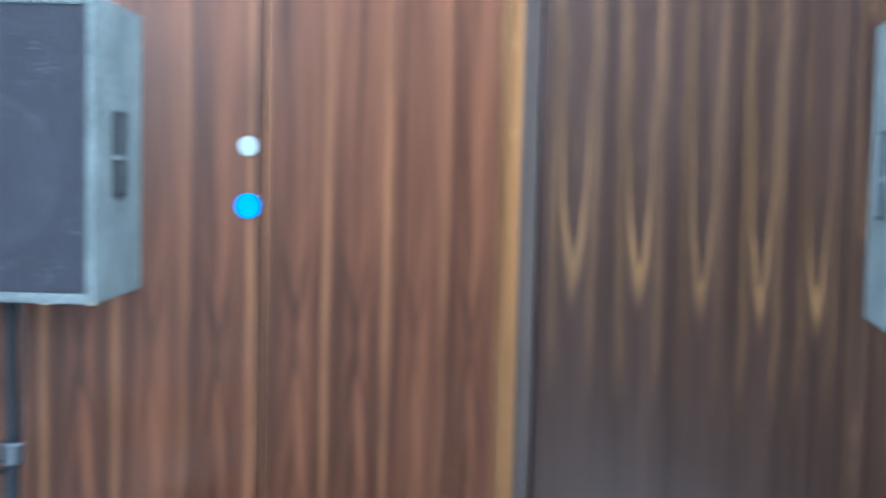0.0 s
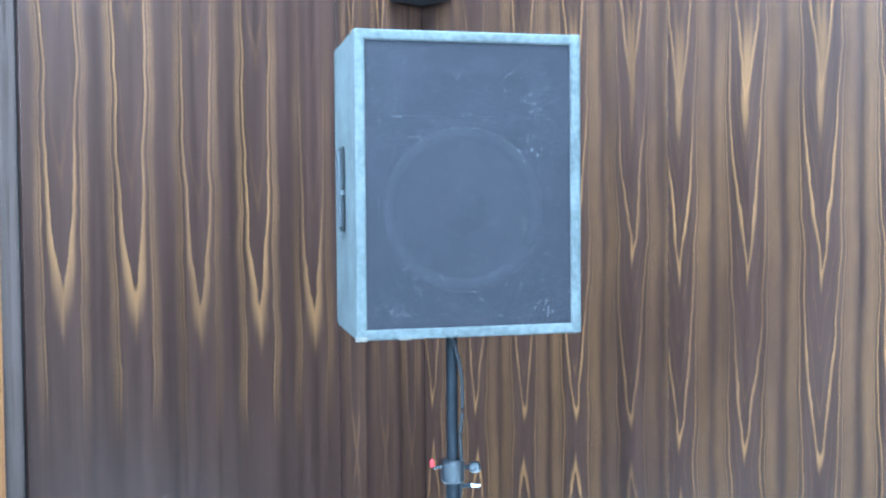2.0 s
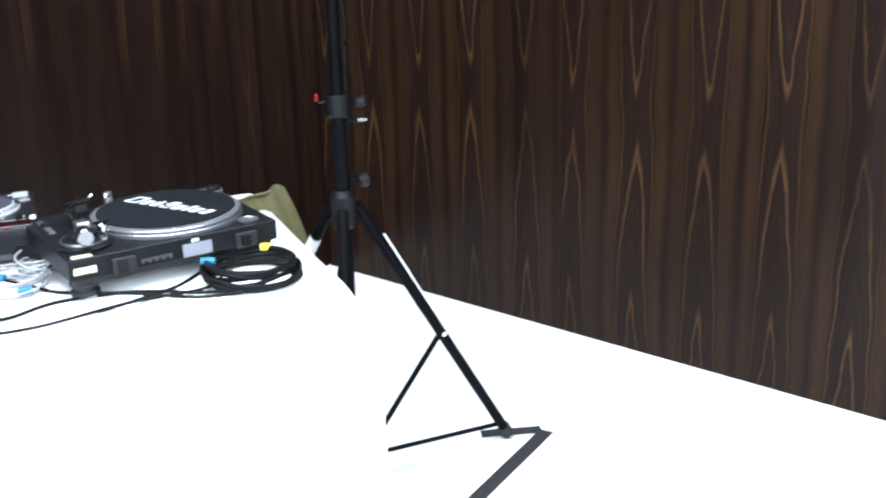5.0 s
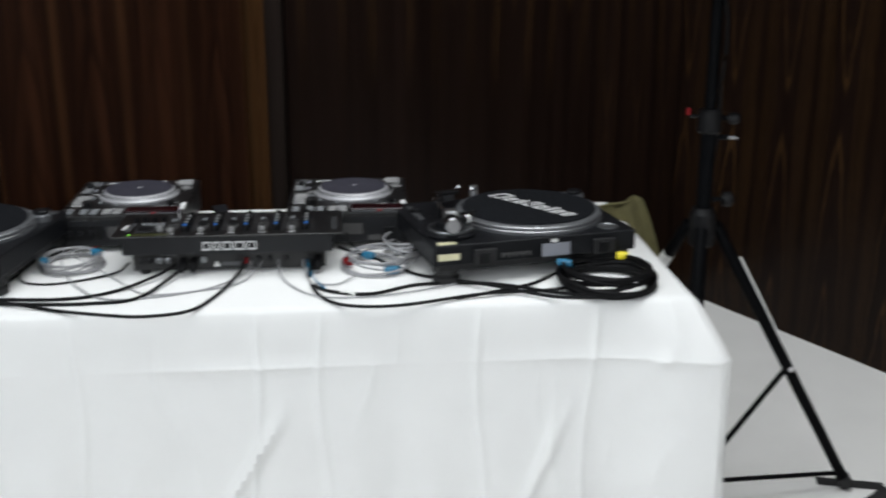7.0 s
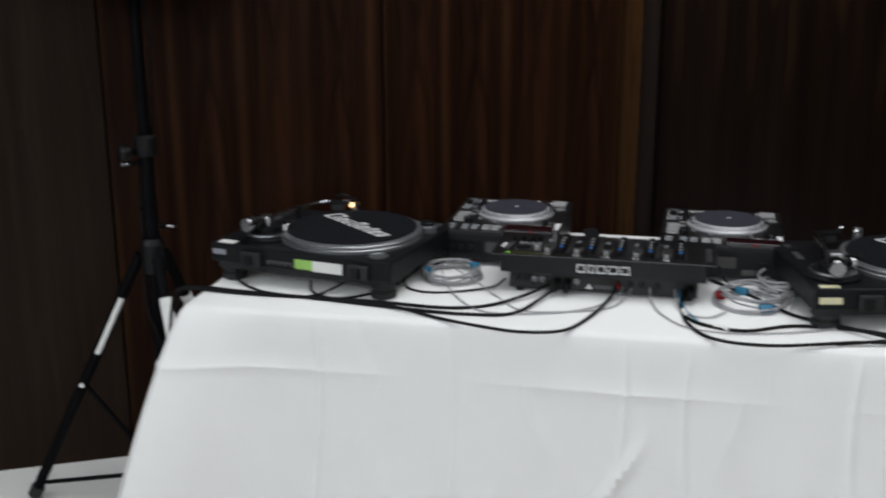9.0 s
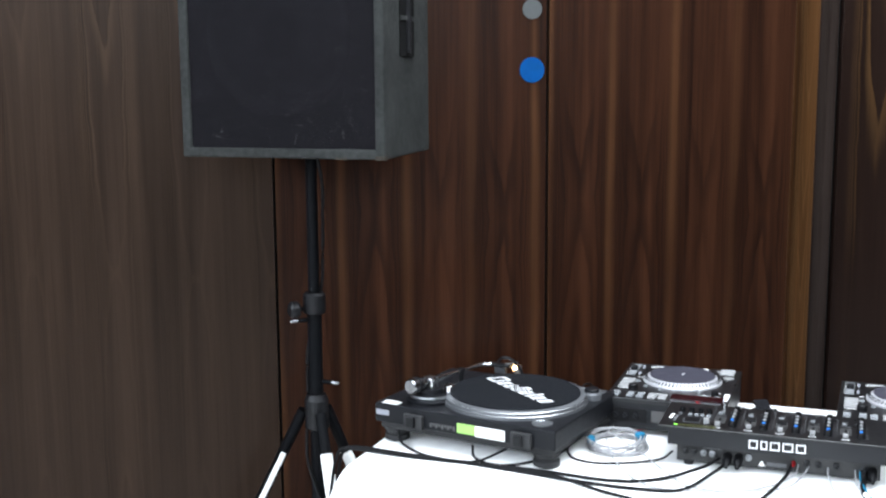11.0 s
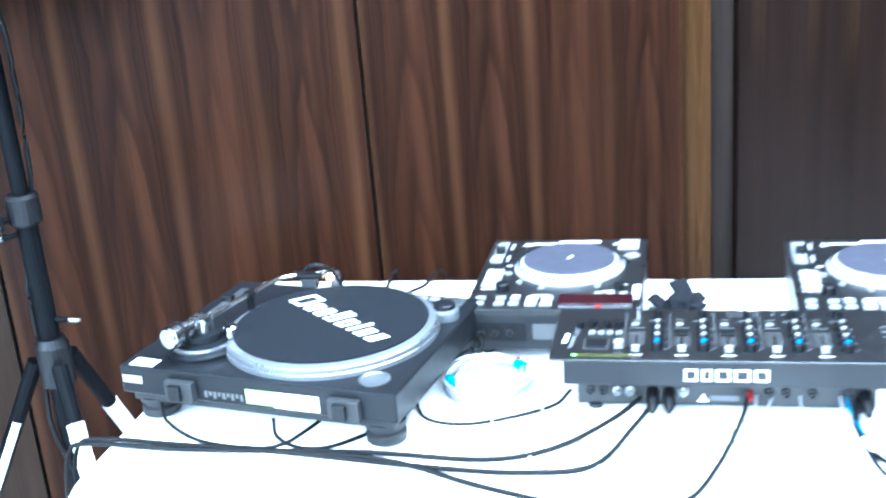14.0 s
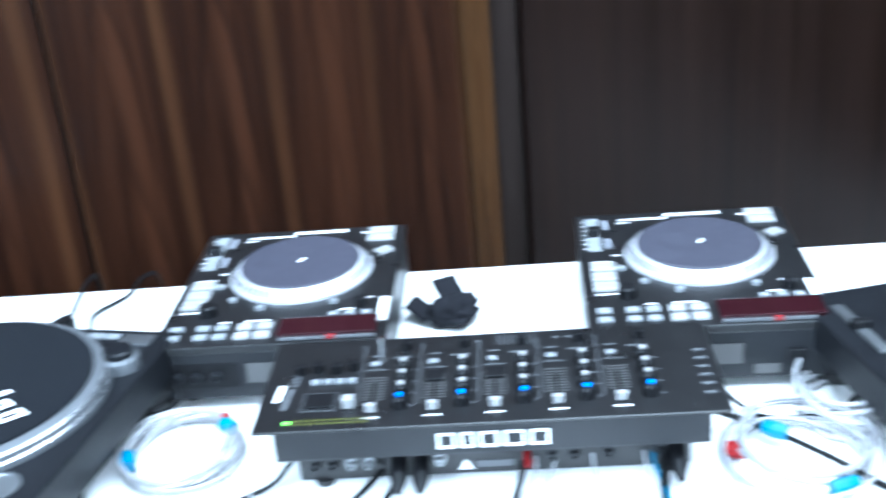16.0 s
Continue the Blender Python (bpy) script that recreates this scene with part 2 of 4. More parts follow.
carpet = material("grey_speaker_carpet", (0.0262, 0.0276, 0.0266), 1.0, spec=0.15, vary=0.55, scale=70, bump=1.0, bump_scale=700)
handle_black = material("black_plastic", (0.0040, 0.0040, 0.0048), 0.45, spec=0.25)
cone_black = material("speaker_cone_paper", (0.0140, 0.0147, 0.0168), 0.7)
surround = material("woofer_surround_rubber", (0.045, 0.047, 0.052), 0.6)
baffle_black = material("black_baffle_paint", (0.006, 0.006, 0.007), 0.7)
platter_grey = material("dulled_platter_alloy", (0.125, 0.130, 0.138), 0.5, 0.45, vary=0.1)
bare_wood = material("bare_chipped_wood", (0.030, 0.026, 0.021), 0.85, spec=0.1, vary=0.4, scale=90)
paint_black = material("black_painted_steel", (0.0024, 0.0026, 0.0033), 0.5, spec=0.06, vary=0.3, bump=0.05)
chrome = material("chrome", (0.75, 0.75, 0.76), 0.16, 1.0, vary=0.04)
sticker_white = material("white_round_sticker", (0.062, 0.066, 0.066), 0.6, spec=0.2)
tape_white = material("white_reflective_tape", (0.78, 0.78, 0.76), 0.5)
red_plastic = material("red_plastic", (0.20, 0.008, 0.010), 0.45, spec=0.2)
tt_body = material("charcoal_lacquer", (0.0075, 0.0080, 0.0095), 0.38, spec=0.17, vary=0.1, scale=60, bump=0.05, bump_scale=900)
rubber = material("black_rubber", (0.0098, 0.0098, 0.0105), 0.65)
alu = material("brushed_aluminium", (0.55, 0.56, 0.57), 0.3, 1.0, vary=0.06, scale=80)
jog_alloy = material("silver_painted_jog_rim", (0.48, 0.48, 0.50), 0.38, 0.35, vary=0.05)
weight_alloy = material("polished_weight_alloy", (0.30, 0.30, 0.31), 0.22, 1.0, vary=0.06)
alu_dark = material("grey_anodised_alloy", (0.26, 0.27, 0.28), 0.35, 0.9)
felt = material("black_slipmat_felt", (0.0052, 0.0060, 0.0080), 0.95, spec=0.15, vary=0.2, scale=200, bump=0.5, bump_scale=900)
print_white = material("white_print", (0.70, 0.70, 0.70), 0.6)
label_white = material("white_paper_label", (0.70, 0.70, 0.68), 0.6)
label_green = material("green_label", (0.28, 0.52, 0.12), 0.6)
label_yellow = material("yellowed_tape", (0.68, 0.64, 0.42), 0.6)
scuff_grey = material("scuffed_grille_paint", (0.052, 0.051, 0.050), 0.7, spec=0.1)
chip_grey = material("chipped_paint_grey", (0.0638, 0.0622, 0.0615), 0.6)
print_grey = material("worn_grey_print", (0.075, 0.077, 0.082), 0.6)
label_grey = material("grey_plate", (0.2475, 0.2550, 0.2850), 0.4)
lamp_warm = material("lit_target_lamp", (1, 0.75, 0.45), 0.4, emit=((1, 0.62, 0.3), 9.0))
led_red = material("red_strobe_led", (0.6, 0.03, 0.03), 0.4, emit=((1, 0.06, 0.05), 1.6))
led_green = material("green_led", (0.1, 0.5, 0.05), 0.4, emit=((0.35, 1, 0.12), 1.6))
led_amber = material("amber_led", (0.0560, 0.0600, 0.0120), 0.4, emit=((0.6, 0.62, 0.1), 0.05))
panel_black = material("black_satin_panel", (0.0078, 0.0078, 0.0084), 0.32, bump=0.06, bump_scale=900)
steel_grey = material("dark_grey_steel", (0.0108, 0.0114, 0.0132), 0.4, spec=0.3, vary=0.1)
jog_top = material("slate_jog_disc", (0.0300, 0.0292, 0.0420), 0.55, vary=0.08)
key_white = material("translucent_white_key", (0.26, 0.26, 0.26), 0.4)
key_grey = material("grey_key", (0.20, 0.21, 0.22), 0.4)
display_red = material("dark_red_display", (0.016, 0.003, 0.005), 0.15, coat=0.5)
blue_plastic = material("blue_plastic_tape", (0.002, 0.13, 0.24), 0.45)
blue_sticker = material("blue_round_sticker", (0.0000, 0.0450, 0.1650), 0.7, spec=0.08)
yellow_plastic = material("yellow_tape", (0.75, 0.62, 0.02), 0.45)
knob_blue = material("blue_knob_cap", (0.01, 0.16, 0.60), 0.4)
cable_black = material("black_cable", (0.0035, 0.0035, 0.0040), 0.55, spec=0.15)
cable_grey = material("grey_cable", (0.30, 0.30, 0.31), 0.45)
canvas = material("khaki_canvas", (0.150, 0.134, 0.064), 0.9, spec=0.2, vary=0.2, scale=30, bump=0.6, bump_scale=500)
cloth_black = material("black_cotton", (0.0084, 0.0084, 0.0105), 0.95, spec=0.15, vary=0.25, bump=0.4)
linen = material("white_tablecloth_cotton", (0.80, 0.80, 0.79), 0.85, spec=0.2, vary=0.03, scale=9, bump=0.3, bump_scale=11)
table_wood = material("plywood_tabletop", (0.35, 0.24, 0.13), 0.6)


def grille_material():
    """Perforated dark steel: small round holes let the baffle show through."""
    m = material("perforated_steel_grille", (0.0074, 0.0066, 0.0081), 0.8, spec=0.05, vary=0.25, scale=16)
    nt = m.node_tree
    b = nt.nodes["Principled BSDF"]
    tc = nt.nodes.new("ShaderNodeTexCoord")
    v = nt.nodes.new("ShaderNodeTexVoronoi")
    v.voronoi_dimensions = '2D'
    v.inputs["Scale"].default_value = 190
    v.inputs["Randomness"].default_value = 0.0
    sx, cx = nt.nodes.new("ShaderNodeSeparateXYZ"), nt.nodes.new("ShaderNodeCombineXYZ")
    nt.links.new(tc.outputs["Object"], sx.inputs[0])
    nt.links.new(sx.outputs[0], cx.inputs[0])
    nt.links.new(sx.outputs[2], cx.inputs[1])
    nt.links.new(cx.outputs[0], v.inputs["Vector"])
    r = nt.nodes.new("ShaderNodeMapRange")
    r.inputs["From Min"].default_value, r.inputs["From Max"].default_value = 0.30, 0.36
    r.inputs["To Min"].default_value, r.inputs["To Max"].default_value = 0.2, 1.0
    nt.links.new(v.outputs["Distance"], r.inputs["Value"])
    nt.links.new(r.outputs[0], b.inputs["Alpha"])
    return m


grille_mat = grille_material()


# ---- mesh helpers ----
def part(name, bm, mat, parent=None, label="", smooth=None, m=None):
    me = bpy.data.meshes.new(name)
    if smooth is not None:
        bmesh.ops.recalc_face_normals(bm, faces=bm.faces)
        for f in bm.faces:
            f.smooth = True
        for e in bm.edges:
            if len(e.link_faces) == 2 and e.calc_face_angle(0) > radians(smooth):
                e.smooth = False
    bm.to_mesh(me)
    bm.free()
    me.materials.append(mat)
    ob = new(name, me)
    if parent:
        ob.parent = parent
    if m is not None:
        ob.matrix_basis = m
    if label:
        ob["label"] = label
    return ob


def thing(name, label, category, m=None, group="", kind=""):
    ob = new(name)
    ob.empty_display_size = 0.05
    if m is not None:
        ob.matrix_basis = m
    return tagged(ob, label, category, group, kind)


def box(x0, x1, y0, y1, z0, z1, bevel=0.0, bm=None, segs=2):
    own = bm is None
    b2 = bmesh.new()
    r = bmesh.ops.create_cube(b2, size=1.0)
    for v in r["verts"]:
        v.co = ((x0 + x1) / 2 + v.co.x * (x1 - x0), (y0 + y1) / 2 + v.co.y * (y1 - y0), (z0 + z1) / 2 + v.co.z * (z1 - z0))
    if bevel:
        bmesh.ops.bevel(b2, geom=b2.edges[:], offset=bevel, segments=segs, affect='EDGES', profile=0.6)
    if own:
        return b2
    return join(bm, b2)


def join(bm, b2):
    me = bpy.data.meshes.new("tmp")
    b2.to_mesh(me)
    b2.free()
    bm.from_mesh(me)
    bpy.data.meshes.remove(me)
    return bm


def lathe(profile, segs=32, bm=None, m=None):
    """Turned shape from (radius, z) pairs, bottom to top."""
    b2 = bmesh.new()
    rings = []
    for r, z in profile:
        if r < 1e-6:
            rings.append([b2.verts.new((0, 0, z))])
        else:
            rings.append([b2.verts.new((r * math.cos(2 * math.pi * i / segs), r * math.sin(2 * math.pi * i / segs), z)) for i in range(segs)])
    for a, c in zip(rings, rings[1:]):
        for i in range(segs):
            j = (i + 1) % segs
            if len(a) == 1 and len(c) > 1:
                b2.faces.new((a[0], c[i], c[j]))
            elif len(c) == 1 and len(a) > 1:
                b2.faces.new((a[i], a[j], c[0]))
            elif len(a) > 1:
                b2.faces.new((a[i], a[j], c[j], c[i]))
    for ring, flip in ((rings[0], True), (rings[-1], False)):
        if len(ring) > 1:
            b2.faces.new(ring[::-1] if flip else ring)
    if m is not None:
        b2.transform(m)
    return b2 if bm is None else join(bm, b2)


def smooth_line(points, per=6):
    """Catmull-Rom through the points."""
    p = [Vector(q) for q in points]
    p = [p[0] * 2 - p[1]] + p + [p[-1] * 2 - p[-2]]
    out = []
    for i in range(1, len(p) - 2):
        for k in range(per):
            t = k / per
            a, b, c, d = p[i - 1], p[i], p[i + 1], p[i + 2]
            out.append(0.5 * ((2 * b) + (c - a) * t + (2 * a - 5 * b + 4 * c - d) * t * t + (3 * b - a - 3 * c + d) * t ** 3))
    out.append(p[-2])
    return out


def tube(points, r, segs=8, bm=None, smooth=True, per=6):
    """A round bar or cable along the points; r may be a list, one radius a point, when smooth is off."""
    pts = smooth_line(points, per) if smooth else [Vector(q) for q in points]
    b2 = bmesh.new()
    side = Vector((0, 0, 1))
    rings = []
    for i, q in enumerate(pts):
        d = (pts[min(i + 1, len(pts) - 1)] - pts[max(i - 1, 0)]).normalized()
        a = side - d * side.dot(d)
        if a.length < 0.05:
            a = Vector((1, 0, 0)) - d * d.x
        a.normalize()
        b = d.cross(a)
        rad = r[i] if isinstance(r, (list, tuple)) else r
        rings.append([b2.verts.new(q + (a * math.cos(2 * math.pi * k / segs) + b * math.sin(2 * math.pi * k / segs)) * rad) for k in range(segs)])
    for a, c in zip(rings, rings[1:]):
        for k in range(segs):
            b2.faces.new((a[k], a[(k + 1) % segs], c[(k + 1) % segs], c[k]))
    b2.faces.new(rings[0][::-1])
    b2.faces.new(rings[-1])
    return b2 if bm is None else join(bm, b2)


def rod(a, b, r, segs=12, bm=None):
    return tube([a, b], r, segs, bm, smooth=False)


def bar(x, y, w, h, ang, z, thick=0.0008, bm=None):
    """A flat printed block lying on a surface."""
    b2 = box(-w / 2, w / 2, -h / 2, h / 2, 0, thick)
    b2.transform(Matrix.Translation((x, y, z)) @ Matrix.Rotation(radians(ang), 4, 'Z'))
    return b2 if bm is None else join(bm, b2)

# ---- the room ----
def structure(name, bm, mat, label, category):
    return tagged(part(name, bm, mat), label, category, kind="structure")

floor = structure("floor", box(ROOM_X0 - 0.2, ROOM_X1 + 0.2, ROOM_Y0 - 0.2, ROOM_Y1 + 0.2, -0.15, 0), floor_mat, "pale grey smooth floor", "floor")
structure("ceiling", box(ROOM_X0 - 0.2, ROOM_X1 + 0.2, ROOM_Y0 - 0.2, ROOM_Y1 + 0.2, ROOM_H, ROOM_H + 0.15), ceiling_mat, "plain white ceiling", "ceiling")
PANEL = 0.022
wall_back = structure("wall_back", box(ROOM_X0 - 0.2, ROOM_X1 + 0.2, ROOM_Y1 + PANEL, ROOM_Y1 + 0.2, 0, ROOM_H), joint_black, "wall clad in dark rosewood veneer panels", "wall")
wall_right = structure("wall_right", box(ROOM_X1 + PANEL, ROOM_X1 + 0.2, ROOM_Y0 - 0.2, ROOM_Y1 + PANEL - 0.003, 0, ROOM_H), joint_black, "wall clad in dark rosewood veneer panels with pointed grain", "wall")

# walls out of view; dark veneer picked to keep their reflection off the panels
def wall_with_window(name, along, a0, a1, face, out, w0, w1, z0, z1):
    """A veneered wall with one wide opening; along is 'x' or 'y'."""
    bm = bmesh.new()
    lo, hi = min(face, out), max(face, out)
    for p0, p1, q0, q1 in ((a0, w0, 0, ROOM_H), (w1, a1, 0, ROOM_H), (w0, w1, 0, z0), (w0, w1, z1, ROOM_H)):
        if along == 'x':
            box(p0, p1, lo, hi, q0, q1, bm=bm)
        else:
            box(lo, hi, p0, p1, q0, q1, bm=bm)
    return structure(name, bm, wood_rear, "unseen wall finished in dark rosewood veneer, with a high wide window", "wall")

wall_with_window("wall_front", 'x', ROOM_X0 - 0.2, ROOM_X1 + 0.2, ROOM_Y0, ROOM_Y0 - 0.2, -2.35, 2.75, 2.1, 3.8)
wall_with_window("wall_left", 'y', ROOM_Y0, ROOM_Y1 + PANEL, ROOM_X0, ROOM_X0 - 0.2, -2.35, 2.75, 2.1, 3.8)

def panel(x0, x1, mat, wall, m, z1=ROOM_H, depth=PANEL, proud=0.0):
    bm = box(0, x1 - x0, -proud, depth, 0.0, z1, 0.0006, segs=1)
    ob = part("panel", bm, mat, wall)
    ob.matrix_basis = m
    return ob

G = 0.004
for x0, x1, mat in ((-3.0, -1.785, wood_left), (-1.785, -0.565, wood_left), (-0.565, 0.655, wood_left), (0.655, 1.438, wood_red), (1.438, 2.180, wood_red), (2.32, 3.54, wood_dark), (3.54, 3.976, wood_corner)):
    g = G if x0 < 2.3 else 0.0015
    panel(x0 + g, x1 - (g if x1 < 3.9 else -0.0035), mat, wall_back, pose(x0 + g, ROOM_Y1, 0))
panel(2.177, 2.250, wood_sap, wall_back, pose(2.177, ROOM_Y1, 0))
panel(2.252, 2.312, wood_post, wall_back, pose(2.252, ROOM_Y1 + 0.008, 0), depth=PANEL - 0.010)
edges = (0.0, 1.17, 2.39, 3.61, 4.83, 6.05, 7.28)
for a, b in zip(edges, edges[1:]):
    panel(a + 0.0015, b - 0.0015, wood_right, wall_right, pose(ROOM_X1, ROOM_Y1 - a - 0.0015, 0, 0, 0, -90))

def sticker(z, r, mat, label):
    bm = lathe([(r, 0), (r, 0.0012), (r * 0.97, 0.0018)], 40)
    ob = part("wall_sticker", bm, mat, m=pose(1.392, ROOM_Y1 - 0.0004, z, 90, 0, 0))
    return tagged(ob, label, "sticker", "round stickers on the panel")
sticker(1.592, 0.036, blue_sticker, "bright blue round sticker on veneer wall")
sticker(1.762, 0.028, sticker_white, "white round sticker on veneer wall")
# plain black box for a dark shape high in the room corner
bm = box(3.79, 3.965, 3.50, 3.665, 2.46, 2.70, 0.012)
tagged(part("corner_box", bm, handle_black), "small black box high in the room corner", "loudspeaker")

# gaffer tape corner on the floor
bm = bmesh.new()
for a, b in (((3.330, 2.098), (2.80, 2.0)), ((3.325, 2.115), (3.195, 2.235))):
    a, b = Vector((*a, 0)), Vector((*b, 0))
    d = (b - a).normalized()
    n = Vector((-d.y, d.x, 0)) * 0.022
    lift = 0.0012 if b.x > 3 else 0.0006
    v = [bm.verts.new(p + Vector((0, 0, lift))) for p in (a + n, a - n, b - n, b + n)]
    f = bm.faces.new(v)
    r = bmesh.ops.extrude_face_region(bm, geom=[f])
    for q in r["geom"]:
        if isinstance(q, bmesh.types.BMVert):
            q.co.z += 0.0006
tagged(part("floor_tape", bm, tape_black), "black gaffer tape corner mark stuck on floor", "tape")

# ---- the table and its cloth ----
T = pose(1.75, 2.75, 0, 0, 0, -31)
TOP = 0.75
TABLE = T @ pose(0.045, 0.022, 0, 0, 0, 4.3)
HX, HY = 0.905, 0.372
table = thing("folding_table", "long folding table hidden under a white cloth", "table", TABLE)
part("tabletop", box(-HX + 0.008, HX - 0.008, -HY + 0.008, HY - 0.008, TOP - 0.032, TOP - 0.006, 0.004), table_wood, table)
for sx in (-1, 1):
    for sy in (-1, 1):
        part("leg", rod((sx * (HX - 0.2), sy * (HY - 0.08), 0), (sx * (HX - 0.2), sy * (HY - 0.08), TOP - 0.032), 0.014), paint_black, table)


def cloth_mesh():
    """Cloth over the table: flat top, rounded rim, skirt with creases and corner falls."""
    bm = bmesh.new()
    rnd = random.Random(4)
    nx, ny = 440, 110
    per = []
    for i in range(nx):
        per.append((-HX + 2 * HX * i / nx, -HY, 0, -1))
    for i in range(ny):
        per.append((HX, -HY + 2 * HY * i / ny, 1, 0))
    for i in range(nx):
        per.append((HX - 2 * HX * i / nx, HY, 0, 1))
    for i in range(ny):
        per.append((-HX, HY - 2 * HY * i / ny, -1, 0))
    n = len(per)
    corners = [(-HX, -HY), (HX, -HY), (HX, HY), (-HX, HY)]
    waves = [(rnd.uniform(3, 16), rnd.uniform(0, 6.28), rnd.uniform(0.2, 1.0)) for _ in range(9)]
    drops = [0.0, 0.004, 0.012, 0.03, 0.06, 0.09, 0.115, 0.119, 0.123, 0.127, 0.131, 0.15, 0.18] + [0.2 + 0.02 * i for i in range(27)] + [0.742]
    wrinkles = []
    for q in range(34):
        ang = rnd.choice((rnd.gauss(1.2, 0.35), rnd.gauss(-1.2, 0.35), rnd.gauss(0, 0.25)))
        wrinkles.append((rnd.uniform(-0.9, 0.9), rnd.uniform(0.05, 0.7), rnd.uniform(0.03, 0.12), (math.cos(ang), math.sin(ang)), rnd.uniform(-0.005, 0.007)))
    creases = (-0.62, -0.33, 0.02, 0.16, 0.48, 0.70)
    rings = []
    for k, d in enumerate(drops):
        ring = []
        for i, (x, y, ax, ay) in enumerate(per):
            s = i / n * 2 * math.pi
            w = sum(a * math.sin(f * s * 2 + p) for f, p, a in waves) / 5
            out = 0.004 + 0.010 * (1 - math.exp(-d / 0.01)) + 0.022 * d + 0.020 * w * min(1, d / 0.5) * (0.3 + d)
            # pressed fold running round the skirt
            out += 0.0030 * (1 + 0.8 * math.sin(i * 0.035)) * math.exp(-((d - 0.123) / 0.006) ** 2)
            if ay < 0:
                for c in creases:
                    out += (0.0042 + 0.002 * math.sin(c * 40)) * math.exp(-((x - c - 0.012 * math.sin(d * 9 + c * 20)) / 0.008) ** 2) * min(1, d / 0.05)
                diag = x - (-0.095 + max(-0.03, 0.5 - d) * 0.62)
                out += 0.018 * math.exp(-(diag / 0.012) ** 2) * max(0, min(1, (d - 0.20) / 0.08))
                diag = x - (0.55 + (0.5 - d) * 0.4)
                out += 0.015 * math.exp(-(diag / 0.013) ** 2) * max(0, min(1, (d - 0.2) / 0.1))
                for q, (cx0, cd, ln, sl, am) in enumerate(wrinkles):
                    along = (x - cx0) * sl[0] + (d - cd) * sl[1]
                    across = -(x - cx0) * sl[1] + (d - cd) * sl[0] + 0.012 * math.sin(along * 25 + q)
                    out += am * math.exp(-(across / 0.010) ** 2 - (along / ln) ** 2)
            # the corners fall as wider pointed folds
            ox, oy = ax * out, ay * out
            for ci, (cx, cy) in enumerate(corners):
                r = abs(x - cx) + abs(y - cy)
                g = math.exp(-(r / 0.11) ** 2)
                amount = (0.24 * (d / 0.74) ** 0.8 if ci == 0 else 0.058 * min(1, d / 0.11) + 0.01 * d) if ci < 2 else 0.06 * d
                ox += math.copysign(1, cx) * amount * g * (1.0 if ci else 0.75)
                oy += math.copysign(1, cy) * amount * g
            px, py = x, y
            if k == 0:
                px, py = x * 0.994, y * 0.985
                ox = oy = 0
            ring.append(bm.verts.new((px + ox, py + oy, TOP - d)))
        rings.append(ring)
    for a, c in zip(rings, rings[1:]):
        for i in range(n):
            j = (i + 1) % n
            bm.faces.new((a[j], a[i], c[i], c[j]))
    bm.faces.new(rings[0])
    return bm

cloth = part("tablecloth", cloth_mesh(), linen, smooth=50, m=TABLE)
tagged(cloth, "creased white cotton tablecloth hanging to the floor", "tablecloth")


# ---- loudspeakers on stands ----
def stand(pole, hub, knob, top, first, reach, wraps, group="speaker stands"):
    """Tripod stand: inner tube in an outer tube, three legs with struts, clamp knobs."""
    st = thing("speaker_stand", "black steel tripod speaker stand with splayed legs", "speaker stand", pose(*pole, 0), group)
    part("outer_tube", rod((0, 0, 0.07), (0, 0, knob), 0.0185, 20), paint_black, st)
    part("inner_tube", rod((0, 0, knob - 0.05), (0, 0, top), 0.0148, 20), paint_black, st)
    part("collar", lathe([(0.024, knob - 0.03), (0.029, knob - 0.025), (0.029, knob + 0.02), (0.024, knob + 0.026)], 24), handle_black, st)
    part("hub", lathe([(0.024, hub - 0.05), (0.031, hub - 0.045), (0.031, hub + 0.03), (0.024, hub + 0.045)], 24), handle_black, st)
    part("lower_collar", lathe([(0.024, 0.06), (0.034, 0.065), (0.034, 0.115), (0.024, 0.12)], 20), handle_black, st)
    for k in range(3):
        a = radians(first + 120 * k)
        d = Vector((math.cos(a), math.sin(a), 0))
        p0, p1 = d * 0.036 + Vector((0, 0, hub)), d * reach + Vector((0, 0, 0.03))
        leg = part("leg", rod(p0, p1, 0.0145, 12), paint_black, st)
        part("rubber_foot", rod(p1.lerp(p0, 0.015) , p1 + (p1 - p0).normalized() * 0.02, 0.019, 12), rubber, leg)
        w0, w1 = wraps[k]
        if w1 > w0:
            near = Vector((0.001, -0.008, 0)) if k == 0 else Vector((0, 0, 0))
            part("tape_wrap", rod(p0.lerp(p1, w0) + near, p0.lerp(p1, w1) + near, 0.0158 if k else 0.0088, 12), tape_white, leg, "white reflective tape wrap")
        mid = p0.lerp(p1, 0.53)
        part("strut", rod(d * 0.034 + Vector((0, 0, 0.10)), mid, 0.0075, 8), paint_black, st)
        part("spreader", rod(d * 0.034 + Vector((0, 0, 0.085)), p1.lerp(p0, 0.03), 0.0065, 8), paint_black, st)
        part("bolt", lathe([(0.0, -0.02), (0.007, -0.02), (0.007, 0.02), (0.0, 0.02)], 10, m=Matrix.Translation(mid) @ Matrix.Rotation(a, 4, 'Z') @ Matrix.Rotation(radians(90), 4, 'X')), chrome, st)
    return st


